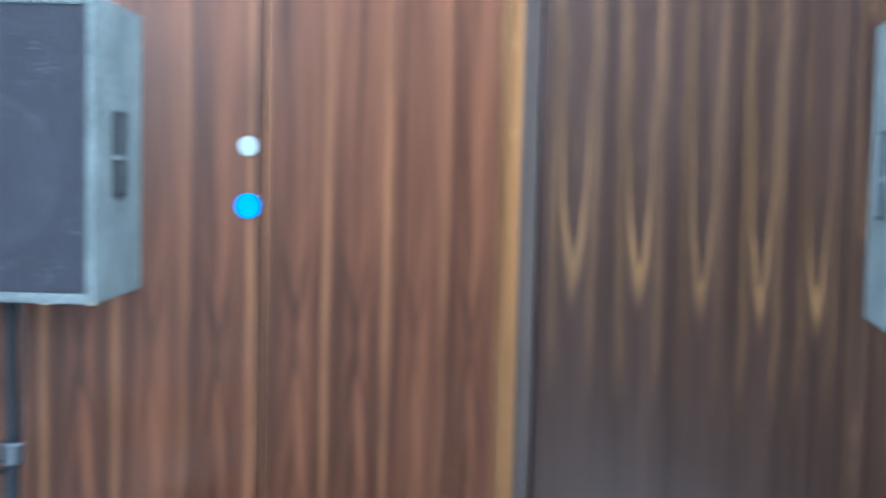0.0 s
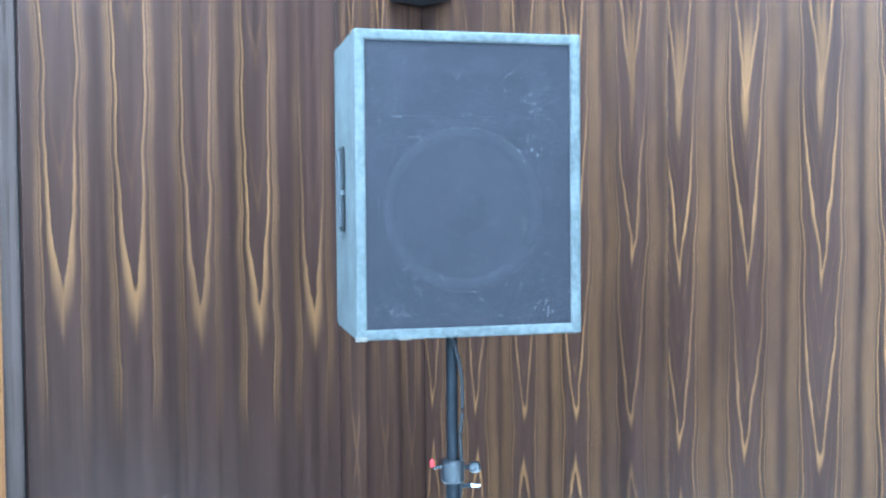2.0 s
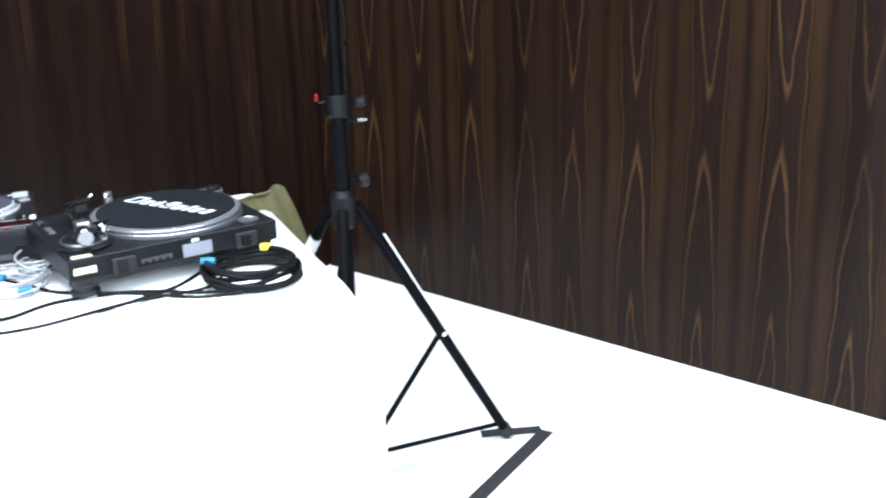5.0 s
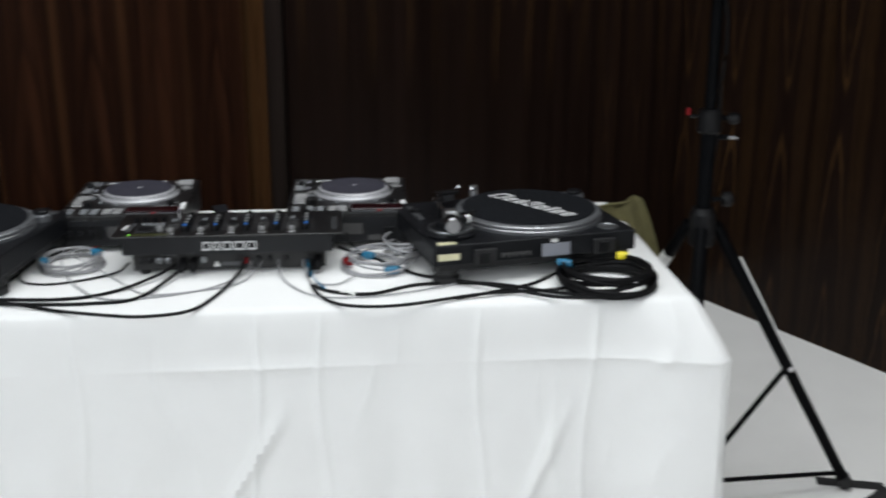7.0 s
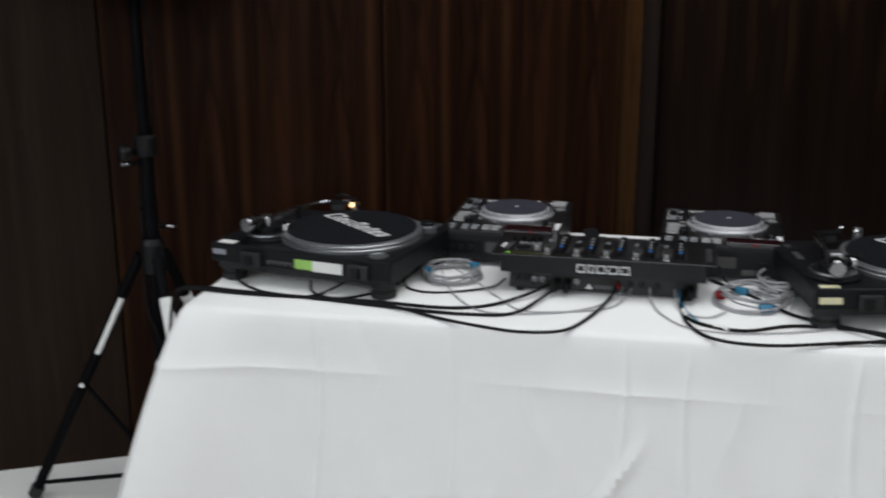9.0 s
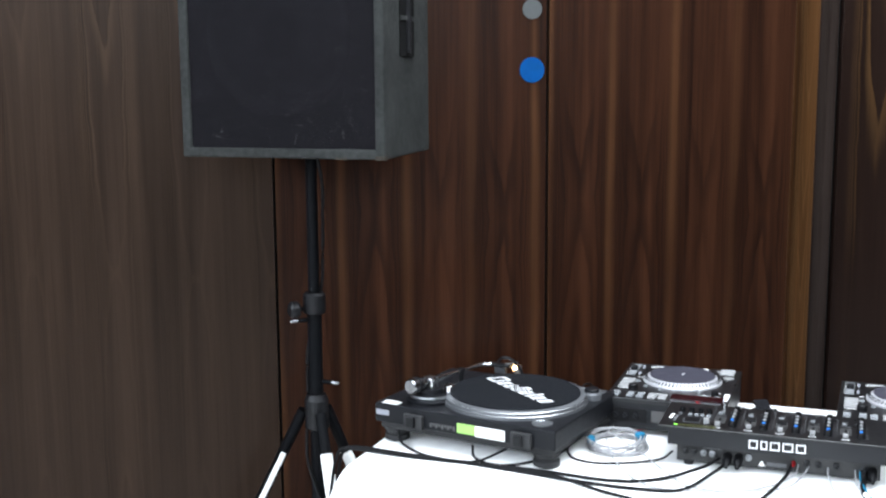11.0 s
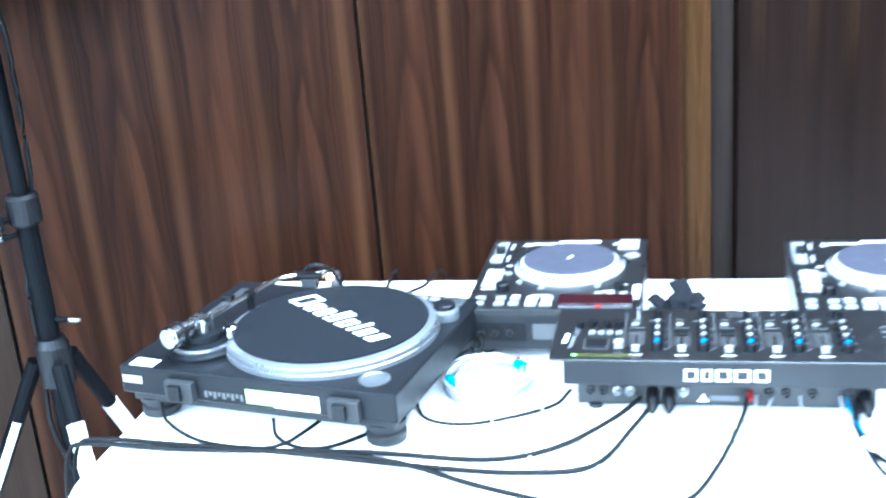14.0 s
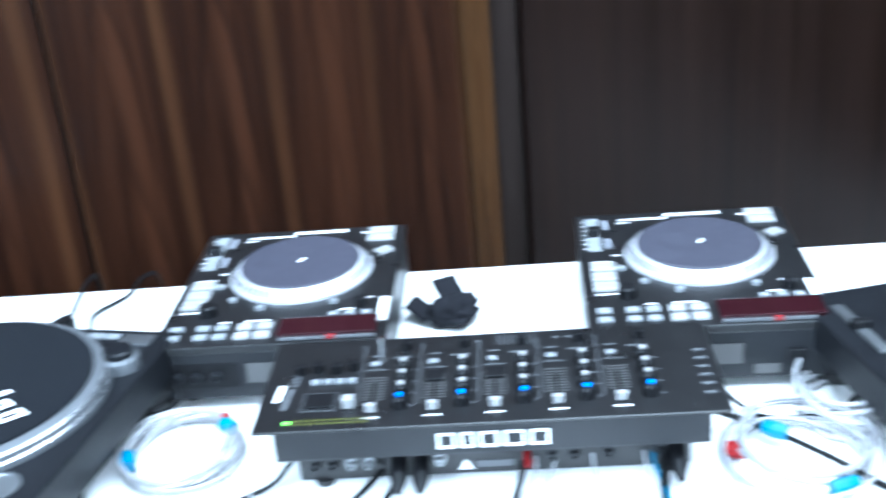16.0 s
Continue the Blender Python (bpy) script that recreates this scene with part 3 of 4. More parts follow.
def clamp(st, ang, z, mat_ball, r=0.018):
    a = radians(ang)
    d = Vector((math.cos(a), math.sin(a), 0))
    k = part("clamp_knob", rod(d * 0.02 + Vector((0, 0, z)), d * 0.045 + Vector((0, 0, z)), 0.006, 10), paint_black, st)
    part("grip", lathe([(0, -0.008), (r * 0.8, -0.008), (r, -0.002), (r, 0.012), (r * 0.7, 0.018), (0, 0.018)], 20, m=Matrix.Translation(d * 0.05 + Vector((0, 0, z))) @ Matrix.Rotation(a, 4, 'Z') @ Matrix.Rotation(radians(90), 4, 'Y')), mat_ball, k)

POLE_R, POLE_L = (2.765, 2.305), (0.757, 3.37)
st_r = stand(POLE_R, 0.775, 1.03, 1.40, -17, 0.475, ((0, 0), (0.12, 0.4), (0, 0)))
clamp(st_r, -38, 1.035, handle_black, 0.014)
clamp(st_r, -38, 0.99, weight_alloy, 0.005)
clamp(st_r, -30, 0.84, handle_black, 0.018)
part("safety_pin", rod((-0.045, 0.02, 1.04), (-0.015, 0.008, 1.04), 0.004, 8), handle_black, st_r)
part("pin_cap", lathe([(0, 0), (0.005, 0), (0.005, 0.012), (0.003, 0.017), (0, 0.017)], 12, m=Matrix.Translation((-0.048, 0.022, 1.043))), red_plastic, st_r, "red plastic pin cap")
part("leg_stripe", rod(Vector((0.105, -0.031, 0.672)) + Vector((0, 0, 0.013)), Vector((0.26, -0.077, 0.395)) + Vector((0, 0, 0.013)), 0.0042, 6), tape_white, st_r, "strip of white reflective tape")
st_l = stand(POLE_L, 0.71, 1.0, 1.42, 164, 0.375, ((0.17, 0.40), (0.14, 0.62), (0.2, 0.6)))
clamp(st_l, 200, 0.985, handle_black, 0.022)
clamp(st_l, 200, 0.955, weight_alloy, 0.005)
clamp(st_l, 330, 0.79, weight_alloy, 0.005)

def cable(name, pts, r, mat, label, m=None, segs=7, per=6):
    return tagged(part(name, tube(pts, r, segs, per=per), mat, smooth=60, m=m), label, "cable")

def pole_cable(pole, z0, z1, side):
    pts = []
    steps = 14
    for i in range(steps + 1):
        z = z0 + (z1 - z0) * i / steps
        a = side + i * 0.55 + 0.6 * math.sin(i * 1.3)
        r = 0.0225 + 0.006 * max(0, math.sin(i * 0.9))
        pts.append((pole[0] + r * math.cos(a), pole[1] + r * math.sin(a), z))
    return pts
cable("speaker_cable", pole_cable(POLE_R, 1.38, 0.12, 3.6), 0.0045, cable_black, "black speaker cable wound round the stand pole")
cable("speaker_cable", pole_cable(POLE_L, 1.40, 0.12, 5.2), 0.0045, cable_black, "black speaker cable wound round the stand pole")


def loudspeaker(centre, normal, z, worn, slot, chipped):
    """Carpeted cabinet; local -y is the front, the origin at the middle of its base."""
    W, H, D = 0.530, 0.690, 0.38
    ang = math.degrees(math.atan2(normal[1], normal[0])) + 90
    sp = thing("loudspeaker", "grey carpet-covered loudspeaker with scuffed black grille on a stand", "loudspeaker", pose(centre[0], centre[1], z, 0, 0, ang), "loudspeakers on stands")
    lip = 0.024
    # cabinet shell, a little narrower at the back, and a carpeted edge standing proud round the grille
    bm = box(-W / 2, W / 2, 0.031, D, 0, H, 0.006, segs=3)
    for v in bm.verts:
        v.co.x *= 1 - 0.068 * v.co.y / D
    part("cabinet", bm, carpet, sp, smooth=40)
    for x0, x1, z0, z1 in ((-W / 2, -W / 2 + lip, 0, H), (W / 2 - lip, W / 2, 0, H), (-W / 2 + 0.002, W / 2 - 0.002, 0.0005, lip), (-W / 2 + 0.002, W / 2 - 0.002, H - lip, H - 0.0005)):
        part("front_edge", box(x0, x1, 0 if z1 - z0 > 0.1 else 0.0005, 0.040, z0, z1, 0.006, segs=3), carpet, sp, smooth=40)
    gr = part("grille", box(-W / 2 + lip - 0.001, W / 2 - lip + 0.001, 0.006, 0.0085, lip - 0.001, H - lip + 0.001), grille_mat, sp, "dark scuffed perforated grille")
    # paint chips on the grille
    rnd = random.Random(worn)
    bm = bmesh.new()
    for k in range(80):
        x, zz = rnd.uniform(-W / 2 + 0.035, W / 2 - 0.035), rnd.choice((rnd.uniform(0.04, 0.2), rnd.uniform(0.04, H - 0.05), rnd.uniform(H * 0.5, H - 0.05)))
        l, w = rnd.uniform(0.002, 0.006) * rnd.choice((1, 1, 2, 4)), rnd.uniform(0.0005, 0.0011)
        b2 = box(-l / 2, l / 2, -0.0004, 0.0004, -w / 2, w / 2)
        b2.transform(Matrix.Translation((x, 0.0056, zz)) @ Matrix.Rotation(rnd.choice((0, 0, 1.5)) + rnd.gauss(0, 0.5), 4, 'Y'))
        join(bm, b2)
    for cx, cz in ((0.135, 0.255), (0.135, 0.415), (0.15, 0.53), (0.17, 0.065), (-0.165, 0.055)):
        for k in range(8):
            l, w = rnd.uniform(0.0012, 0.0034), rnd.uniform(0.0005, 0.0009)
            b2 = box(-l, l, -0.0004, 0.0004, -w, w)
            b2.transform(Matrix.Translation((cx + rnd.gauss(0, 0.014), 0.0054, cz + rnd.gauss(0, 0.010))) @ Matrix.Rotation(rnd.uniform(0, 3), 4, 'Y'))
            join(bm, b2)
    part("scuffs", bm, scuff_grey, gr, "pale chips in the grille paint")["kind"] = "stuff"
    part("baffle", box(-W / 2 + lip - 0.002, W / 2 - lip + 0.002, 0.022, 0.029, lip - 0.002, H - lip + 0.002), baffle_black, sp)
    part("woofer_surround", lathe([(0.158, 0.003), (0.160, 0.008), (0.168, 0.013), (0.178, 0.013), (0.186, 0.008), (0.188, 0.003)], 48, m=Matrix.Translation((-0.01, 0.024, 0.29)) @ Matrix.Rotation(radians(90), 4, 'X')), surround, sp)
    part("woofer", lathe([(0.185, 0.0), (0.187, 0.002), (0.165, 0.003), (0.10, -0.002), (0.06, -0.004), (0.055, 0.004), (0.03, 0.010), (0.0, 0.011)], 48, m=Matrix.Translation((-0.01, 0.024, 0.29)) @ Matrix.Rotation(radians(90), 4, 'X')), cone_black, sp)
    part("horn", box(-0.15, 0.15, 0.016, 0.03, 0.50, 0.60, 0.006), handle_black, sp)
    for s in (-1, 1):
        x = s * (W / 2 - 0.006)
        h = part("handle", box(min(x, x + s * 0.0025), max(x, x + s * 0.0025), slot[0], slot[1], 0.24, 0.44, 0.001), joint_black, sp, "recessed black bar handle")
        part("grip", rod((x + s * 0.004, sum(slot) / 2, 0.25), (x + s * 0.004, sum(slot) / 2, 0.43), 0.009, 10), handle_black, h)
        part("grip_bridge", box(min(x, x + s * 0.006), max(x, x + s * 0.006), slot[0], slot[1], 0.325, 0.337, 0.002), carpet, h)
        if s == chipped:
            part("chipped_corner", box(*sorted((s * (W / 2 - 0.024), s * (W / 2 + 0.0012))), -0.0012, 0.020, -0.0012, 0.009, 0.002), bare_wood, sp, "corner worn to bare wood")
            part("chipped_edge", box(*sorted((s * (W / 2 - 0.125), s * (W / 2 - 0.095))), -0.0010, 0.006, -0.0010, 0.004, 0.001), bare_wood, sp, "edge worn to bare wood")
    part("top_hat", lathe([(0.03, -0.012), (0.055, -0.004), (0.055, 0.002)], 24, m=Matrix.Translation((0, 0.18, 0))), handle_black, sp)
    return sp

n = Vector((-0.498, -0.867))
loudspeaker((POLE_R[0] + 0.18 * n.x + 0.001, POLE_R[1] + 0.18 * n.y), n, 1.374, 1, (0.175, 0.238), -1)
n = Vector((-0.42, -0.908))
loudspeaker((POLE_L[0] + 0.18 * n.x + 0.004, POLE_L[1] + 0.18 * n.y), n, 1.385, 2, (0.125, 0.228), 1)


# ---- turntables, seen from behind ----
def brand_blocks(parent, m, widths, gap, h, slant, z, thick=0.0008, stroke=0.0055):
    """A row of plain slanted blocks in place of a brand name."""
    x = -(sum(widths) + gap * (len(widths) - 1)) / 2
    for i, w in enumerate(widths):
        hh, base = (h[i], h[1]) if isinstance(h, tuple) else (h, h)
        lo, hi = -base / 2, hh - base / 2
        if w > 3 * stroke:
            b2 = box(0, stroke, lo, hi, z, z + thick)
            box(w - stroke, w, lo, hi, z, z + thick, bm=b2)
            box(stroke, w - stroke, hi - stroke, hi, z, z + thick, bm=b2)
            box(stroke, w - stroke, lo, lo + stroke, z, z + thick, bm=b2)
        else:
            b2 = box(0, w, lo, hi, z, z + thick)
        for v in b2.verts:
            v.co.x += v.co.y * slant
        part("brand_block", b2, print_white, parent, m=m @ pose(x, 0, 0))
        x += w + gap


def turntable(m, mat_angle, lamp_on, stickers, ax=-0.126):
    tt = thing("turntable", "black direct-drive record turntable with slipmat, seen from its rear", "turntable", m, "turntables on the table")
    W, D = 0.453, 0.353
    part("plinth", box(-W / 2, W / 2, -D / 2, D / 2, 0.046, 0.09, 0.004, segs=3), tt_body, tt)
    part("base", box(-W / 2 + 0.010, W / 2 - 0.010, -D / 2 + 0.010, D / 2 - 0.010, 0.030, 0.047, 0.004), rubber, tt)
    for sx in (-1, 1):
        for sy in (-1, 1):
            part("foot", lathe([(0.024, 0), (0.029, 0.003), (0.029, 0.014), (0.024, 0.017), (0.024, 0.022), (0.030, 0.025), (0.030, 0.033)], 28, m=Matrix.Translation((sx * (W / 2 - 0.037), sy * (D / 2 - 0.037), 0))), rubber, tt)
    px, py = 0.045, -0.002
    pl = part("platter", lathe([(0.160, 0.088), (0.166, 0.090), (0.166, 0.096), (0.1635, 0.098), (0.1635, 0.104), (0.160, 0.107), (0.152, 0.109), (0.0, 0.109)], 96, m=Matrix.Translation((px, py, 0))), platter_grey, tt, smooth=25)
    bm = bmesh.new()
    for ring, (r, z, step) in enumerate(((0.1648, 0.0975, 2.0), (0.1622, 0.1056, 2.0))):
        for i in range(180):
            a = radians(i * step + ring)
            v = [bm.verts.new(((r + dr) * math.cos(a + da), (r + dr) * math.sin(a + da), z + dz)) for dr, da, dz in ((0.0012, -0.007, -0.0004), (0.0012, 0.007, -0.0004), (-0.0008, 0.007, 0.0012), (-0.0008, -0.007, 0.0012))]
            bm.faces.new(v)
    part("strobe_dots", bm, alu, pl, m=pose(px, py, 0))["kind"] = "stuff"
    sm = part("slipmat", lathe([(0.1485, 0.1085), (0.150, 0.110), (0.149, 0.112), (0.0, 0.112)], 72, m=Matrix.Translation((px, py, 0))), felt, tt, "black felt slipmat with white lettering shapes")
    brand_blocks(sm, pose(px, py, 0, 0, 0, mat_angle) @ pose(0.0, 0.010, 0), [0.034, 0.018, 0.018, 0.021, 0.021, 0.008, 0.018, 0.018], 0.0115, (0.044, 0.030, 0.030, 0.043, 0.030, 0.041, 0.030, 0.030), 0.25, 0.1122)
    part("spindle", lathe([(0.0036, 0.1), (0.0036, 0.124), (0.002, 0.127), (0, 0.127)], 12, m=Matrix.Translation((px, py, 0))), chrome, tt)
    # tonearm group
    ay = -0.096
    ab = part("tonearm_base", lathe([(0.054, 0.089), (0.055, 0.096), (0.046, 0.100), (0.044, 0.107), (0.030, 0.109), (0.030, 0.120), (0.0, 0.120)], 40, m=Matrix.Translation((ax, ay, 0))), tt_body, tt, smooth=30)
    part("height_ring", lathe([(0.0465, 0.100), (0.0475, 0.103), (0.0465, 0.107)], 40, m=Matrix.Translation((ax, ay, 0))), alu_dark, ab)
    part("gimbal", box(ax - 0.014, ax + 0.014, ay - 0.014, ay + 0.014, 0.118, 0.144, 0.004), alu, ab)
    part("anti_skate", lathe([(0.0, 0), (0.012, 0), (0.012, 0.014), (0.009, 0.016), (0, 0.016)], 20, m=Matrix.Translation((ax + 0.044, ay + 0.012, 0.112))), chrome, ab)
    part("arm_lifter", rod((ax + 0.03, ay + 0.02, 0.128), (ax + 0.055, ay - 0.006, 0.138), 0.003, 8), handle_black, ab)
    za = 0.134 if lamp_on else 0.126
    arm = part("tonearm", tube([(ax - 0.006, ay - 0.028, za), (ax, ay, za), (ax + 0.006, ay + 0.06, za), (ax + 0.014, ay + 0.13, za - 0.002), (ax + 0.018, ay + 0.172, za - 0.003), (ax + 0.026, ay + 0.202, za - 0.004), (ax + 0.042, ay + 0.220, za - 0.005)], 0.0043, 12), chrome, tt, smooth=60)
    cw = Matrix.Translation((ax - 0.010, ay - 0.046, za)) @ Matrix.Rotation(radians(-10), 4, 'Z') @ Matrix.Rotation(radians(-90), 4, 'X')
    part("counterweight", lathe([(0.0, -0.022), (0.015, -0.022), (0.0175, -0.018), (0.0175, 0.012), (0.013, 0.016), (0.013, 0.026), (0.0, 0.026)], 28, m=cw), weight_alloy, arm, smooth=30)
    part("weight_scale", lathe([(0.0182, -0.004), (0.0186, 0.0), (0.0182, 0.004)], 28, m=cw), handle_black, arm)
    hs = pose(ax + 0.062, ay + 0.228, za - 0.006, 0, 0, 8)
    part("headshell", box(-0.028, 0.028, -0.009, 0.009, -0.004, 0.004, 0.002), handle_black, arm, m=hs)
    part("cartridge", box(-0.012, 0.016, -0.008, 0.008, -0.020, -0.004, 0.002), cone_black, arm, m=hs)
    part("finger_lift", tube([(ax + 0.074, ay + 0.234, za - 0.003), (ax + 0.092, ay + 0.246, za - 0.002), (ax + 0.100, ay + 0.250, za + 0.002)], 0.0018, 6), chrome, arm)
    if lamp_on:
        part("headshell_lead", tube([(ax + 0.060, ay + 0.222, za + 0.003), (ax + 0.072, ay + 0.220, za + 0.014), (ax + 0.090, ay + 0.228, za + 0.012), (ax + 0.105, ay + 0.240, za - 0.006), (ax + 0.120, ay + 0.246, za - 0.038)], 0.0035, 6), handle_black, arm)
    part("arm_rest", lathe([(0.006, 0.089), (0.006, 0.13), (0.009, 0.131), (0.009, 0.138), (0, 0.138)], 12, m=Matrix.Translation((ax + 0.014, ay + 0.12, 0))), handle_black, tt)
    bm = box(-0.007, 0.007, -0.055, 0.055, 0, 0.003, 0.001)
    pf = part("pitch_slider", bm, alu_dark, tt, m=pose(-0.195, 0.085, 0.0895))
    part("slider_cap", box(-0.010, 0.010, -0.006, 0.006, 0.003, 0.012, 0.002), handle_black, pf)
    # lamp, strobe pod, switches, adapter well
    tl = part("target_light", lathe([(0.009, 0.089), (0.009, 0.118), (0.0085, 0.124), (0.0, 0.125)], 16, m=Matrix.Translation((-0.030, 0.162, 0))), alu, tt)
    part("lamp_lens", lathe([(0.0, -0.004), (0.0062, -0.003), (0.0062, 0.003), (0.0, 0.004)], 14, m=Matrix.Translation((-0.034, 0.154, 0.119)) @ Matrix.Rotation(radians(75), 4, 'X')), lamp_warm if lamp_on else chrome, tl)
    sp = part("strobe_pod", lathe([(0.022, 0.088), (0.022, 0.104), (0.020, 0.107), (0.0, 0.107)], 32, m=Matrix.Translation((0.196, 0.090, 0))), platter_grey, tt, smooth=30)
    part("power_knob", lathe([(0.017, 0.106), (0.017, 0.113), (0.015, 0.115), (0, 0.115)], 28, m=Matrix.Translation((0.196, 0.090, 0))), tt_body, sp)
    part("strobe_lamp", box(0.172, 0.1755, 0.080, 0.096, 0.096, 0.103), led_red, sp)
    part("start_button", box(0.165, 0.205, 0.138, 0.162, 0.089, 0.093, 0.0015), alu_dark, tt)
    part("speed_button", box(0.118, 0.140, 0.150, 0.162, 0.089, 0.0925, 0.001), key_grey, tt)
    part("speed_button", box(0.143, 0.160, 0.150, 0.162, 0.089, 0.0925, 0.001), key_grey, tt)
    part("adapter_well", lathe([(0.023, 0.0892), (0.023, 0.0915), (0.020, 0.092), (0.018, 0.0905), (0.0, 0.0905)], 32, m=Matrix.Translation((0.178, -0.137, 0))), alu_dark, tt, smooth=30)
    # rear face
    for x in (-0.118, 0.150):
        h = part("hinge_bracket", box(x - 0.024, x + 0.024, -D / 2 - 0.012, -D / 2 + 0.001, 0.046, 0.078, 0.002), rubber, tt)
        part("hinge_slot", box(x - 0.014, x + 0.006, -D / 2 - 0.019, -D / 2 - 0.011, 0.050, 0.074, 0.002), handle_black, h)
    for lab, x0, x1, y0, y1, z0, z1, mt in stickers:
        part(lab, box(x0, x1, y0, y1, z0, z1), mt, tt)
    bm = bmesh.new()
    for i in range(9):
        box(-0.080 + i * 0.0075, -0.080 + i * 0.0075 + 0.005, -D / 2 - 0.0012, -D / 2 + 0.001, 0.054 + 0.004 * (i % 2), 0.064, bm=bm)
    part("rating_text", bm, chip_grey, tt)
    return tt

R = -0.1765
tt_l = turntable(T @ pose(-0.613, -0.100, TOP + 0.0005, 0, 0, -6.5), -31, True, (
    ("rear_label", -0.010, 0.035, R - 0.001, R + 0.001, 0.052, 0.074, label_green), ("rear_label", 0.035, 0.108, R - 0.001, R + 0.001, 0.050, 0.074, label_white),
    ("corner_label", -0.212, -0.170, R + 0.006, R + 0.030, 0.0895, 0.0908, label_white), ("rear_label", -0.222, -0.188, R - 0.001, R + 0.001, 0.064, 0.076, label_grey)))
tt_r = turntable(T @ pose(0.625, -0.008, TOP + 0.0005, 0, 0, 16), -64, False, (
    ("rear_plate", 0.010, 0.074, R - 0.001, R + 0.001, 0.048, 0.076, label_grey), ("rear_label", 0.03, 0.046, R - 0.0012, R + 0.001, 0.078, 0.085, label_white),
    ("corner_label", -0.215, -0.175, R + 0.006, R + 0.024, 0.0895, 0.0908, label_yellow), ("rear_label", -0.218, -0.172, R - 0.001, R + 0.001, 0.058, 0.072, label_yellow)), ax=-0.168)


# ---- CD players ----
def cd_player(m):
    cd = thing("cd_player", "black tabletop DJ disc player with silver-rimmed jog wheel", "disc player", m, "disc players on the table")
    W, D, H = 0.275, 0.325, 0.086
    y0, y1 = -D / 2, D / 2
    part("body", box(-W / 2, W / 2, y0, y1, 0.014, H - 0.010, 0.003), steel_grey, cd)
    tp = part("top_panel", box(-W / 2 - 0.002, W / 2 + 0.002, y0 - 0.003, y1 + 0.002, H - 0.0105, H, 0.002), panel_black, cd)
    for sx in (-1, 1):
        for sy in (-1, 1):
            part("foot", lathe([(0.012, 0), (0.014, 0.015)], 16, m=Matrix.Translation((sx * 0.11, sy * 0.13, 0))), rubber, cd)
    jx, jy = 0.012, 0.026
    jw = part("jog_wheel", lathe([(0.094, H - 0.001), (0.094, H + 0.004), (0.092, H + 0.006), (0.082, H + 0.013), (0.079, H + 0.0145), (0.0, H + 0.0145)], 80, m=Matrix.Translation((jx, jy, 0))), jog_alloy, cd, "silver jog wheel rim with grip marks", smooth=25)
    part("jog_disc", lathe([(0.0785, H + 0.014), (0.0785, H + 0.016), (0.076, H + 0.017), (0.0, H + 0.017)], 64, m=Matrix.Translation((jx, jy, 0))), jog_top, jw)
    bm = bmesh.new()
    for i in range(60):
        a = 2 * math.pi * i / 60
        b2 = box(-0.0016, 0.0016, -0.005, 0.005, -0.0006, 0.0006)
        b2.transform(Matrix.Translation((jx, jy, 0)) @ Matrix.Rotation(a, 4, 'Z') @ Matrix.Translation((0, -0.0872, H + 0.0098)) @ Matrix.Rotation(radians(35), 4, 'X'))
        join(bm, b2)
    part("grip_scale", bm, steel_grey, jw)
    part("centre_mark", bar(jx + 0.002, jy, 0.012, 0.004, 60, H + 0.017), print_white, jw)
    part("brand_strip", bar(0.02, y1 - 0.010, 0.075, 0.007, 0, H), print_white, cd)
    part("slot_line", bar(-0.045, y1 - 0.020, 0.06, 0.004, 0, H), print_white, cd)
    def key(x, y, w, h, mt, name="key", z=0.004):
        part(name, box(x - w / 2, x + w / 2, y - h / 2, y + h / 2, H - 0.001, H + z, 0.001, segs=1), mt, cd)
    key(0.108, y1 - 0.018, 0.036, 0.020, key_white)
    key(0.108, y1 - 0.042, 0.036, 0.018, key_white)
    part("key", bar(0.116, y1 - 0.085, 0.022, 0.018, 35, H, 0.003), key_white, cd)
    part("side_strip", bar(0.130, y0 + 0.072, 0.012, 0.06, 0, H), print_white, cd)
    # display by the rear edge
    dp = part("display", box(0.010, 0.128, y0 + 0.004, y0 + 0.046, H - 0.001, H + 0.008, 0.002), display_red, cd, "dark red display window")
    part("display_line", box(0.012, 0.126, y0 + 0.0010, y0 + 0.004, H + 0.001, H + 0.004), print_grey, cd)
    part("display_light", box(0.070, 0.078, y0 + 0.0005, y0 + 0.004, H + 0.001, H + 0.006), red_plastic, cd)
    # pitch fader and key column
    pf = part("pitch_fader", bar(-0.118, y1 - 0.065, 0.018, 0.105, 0, H, 0.001), key_grey, cd)
    part("fader_cap", box(-0.126, -0.110, y1 - 0.075, y1 - 0.060, H, H + 0.012, 0.002), handle_black, pf)
    for k in range(2):
        part("print_line", bar(-0.100, y1 - 0.035 - 0.06 * k, 0.006, 0.03, 0, H), label_grey, cd)
    for y in (0.006, -0.022, -0.048):
        key(-0.112, y - 0.012, 0.030, 0.021, key_white)
    for i, x in enumerate((-0.118, -0.085, -0.062)):
        for y in (y0 + 0.018, y0 + 0.040):
            key(x, y, 0.016, 0.010, key_grey if i else key_grey)
    for x in (-0.034, -0.010):
        for y in (y0 + 0.018, y0 + 0.040):
            key(x, y, 0.019, 0.014, key_white)
    for x in (0.07, 0.09, 0.11):
        key(x, y0 + 0.062, 0.012, 0.008, key_grey)
    part("cue_knob", lathe([(0.011, H), (0.011, H + 0.012), (0.009, H + 0.014), (0, H + 0.014)], 20, m=Matrix.Translation((-0.088, y0 + 0.078, 0))), handle_black, cd)
    part("trim_knob", lathe([(0.008, H), (0.008, H + 0.010), (0, H + 0.011)], 18, m=Matrix.Translation((0.102, y0 + 0.085, 0))), handle_black, cd)
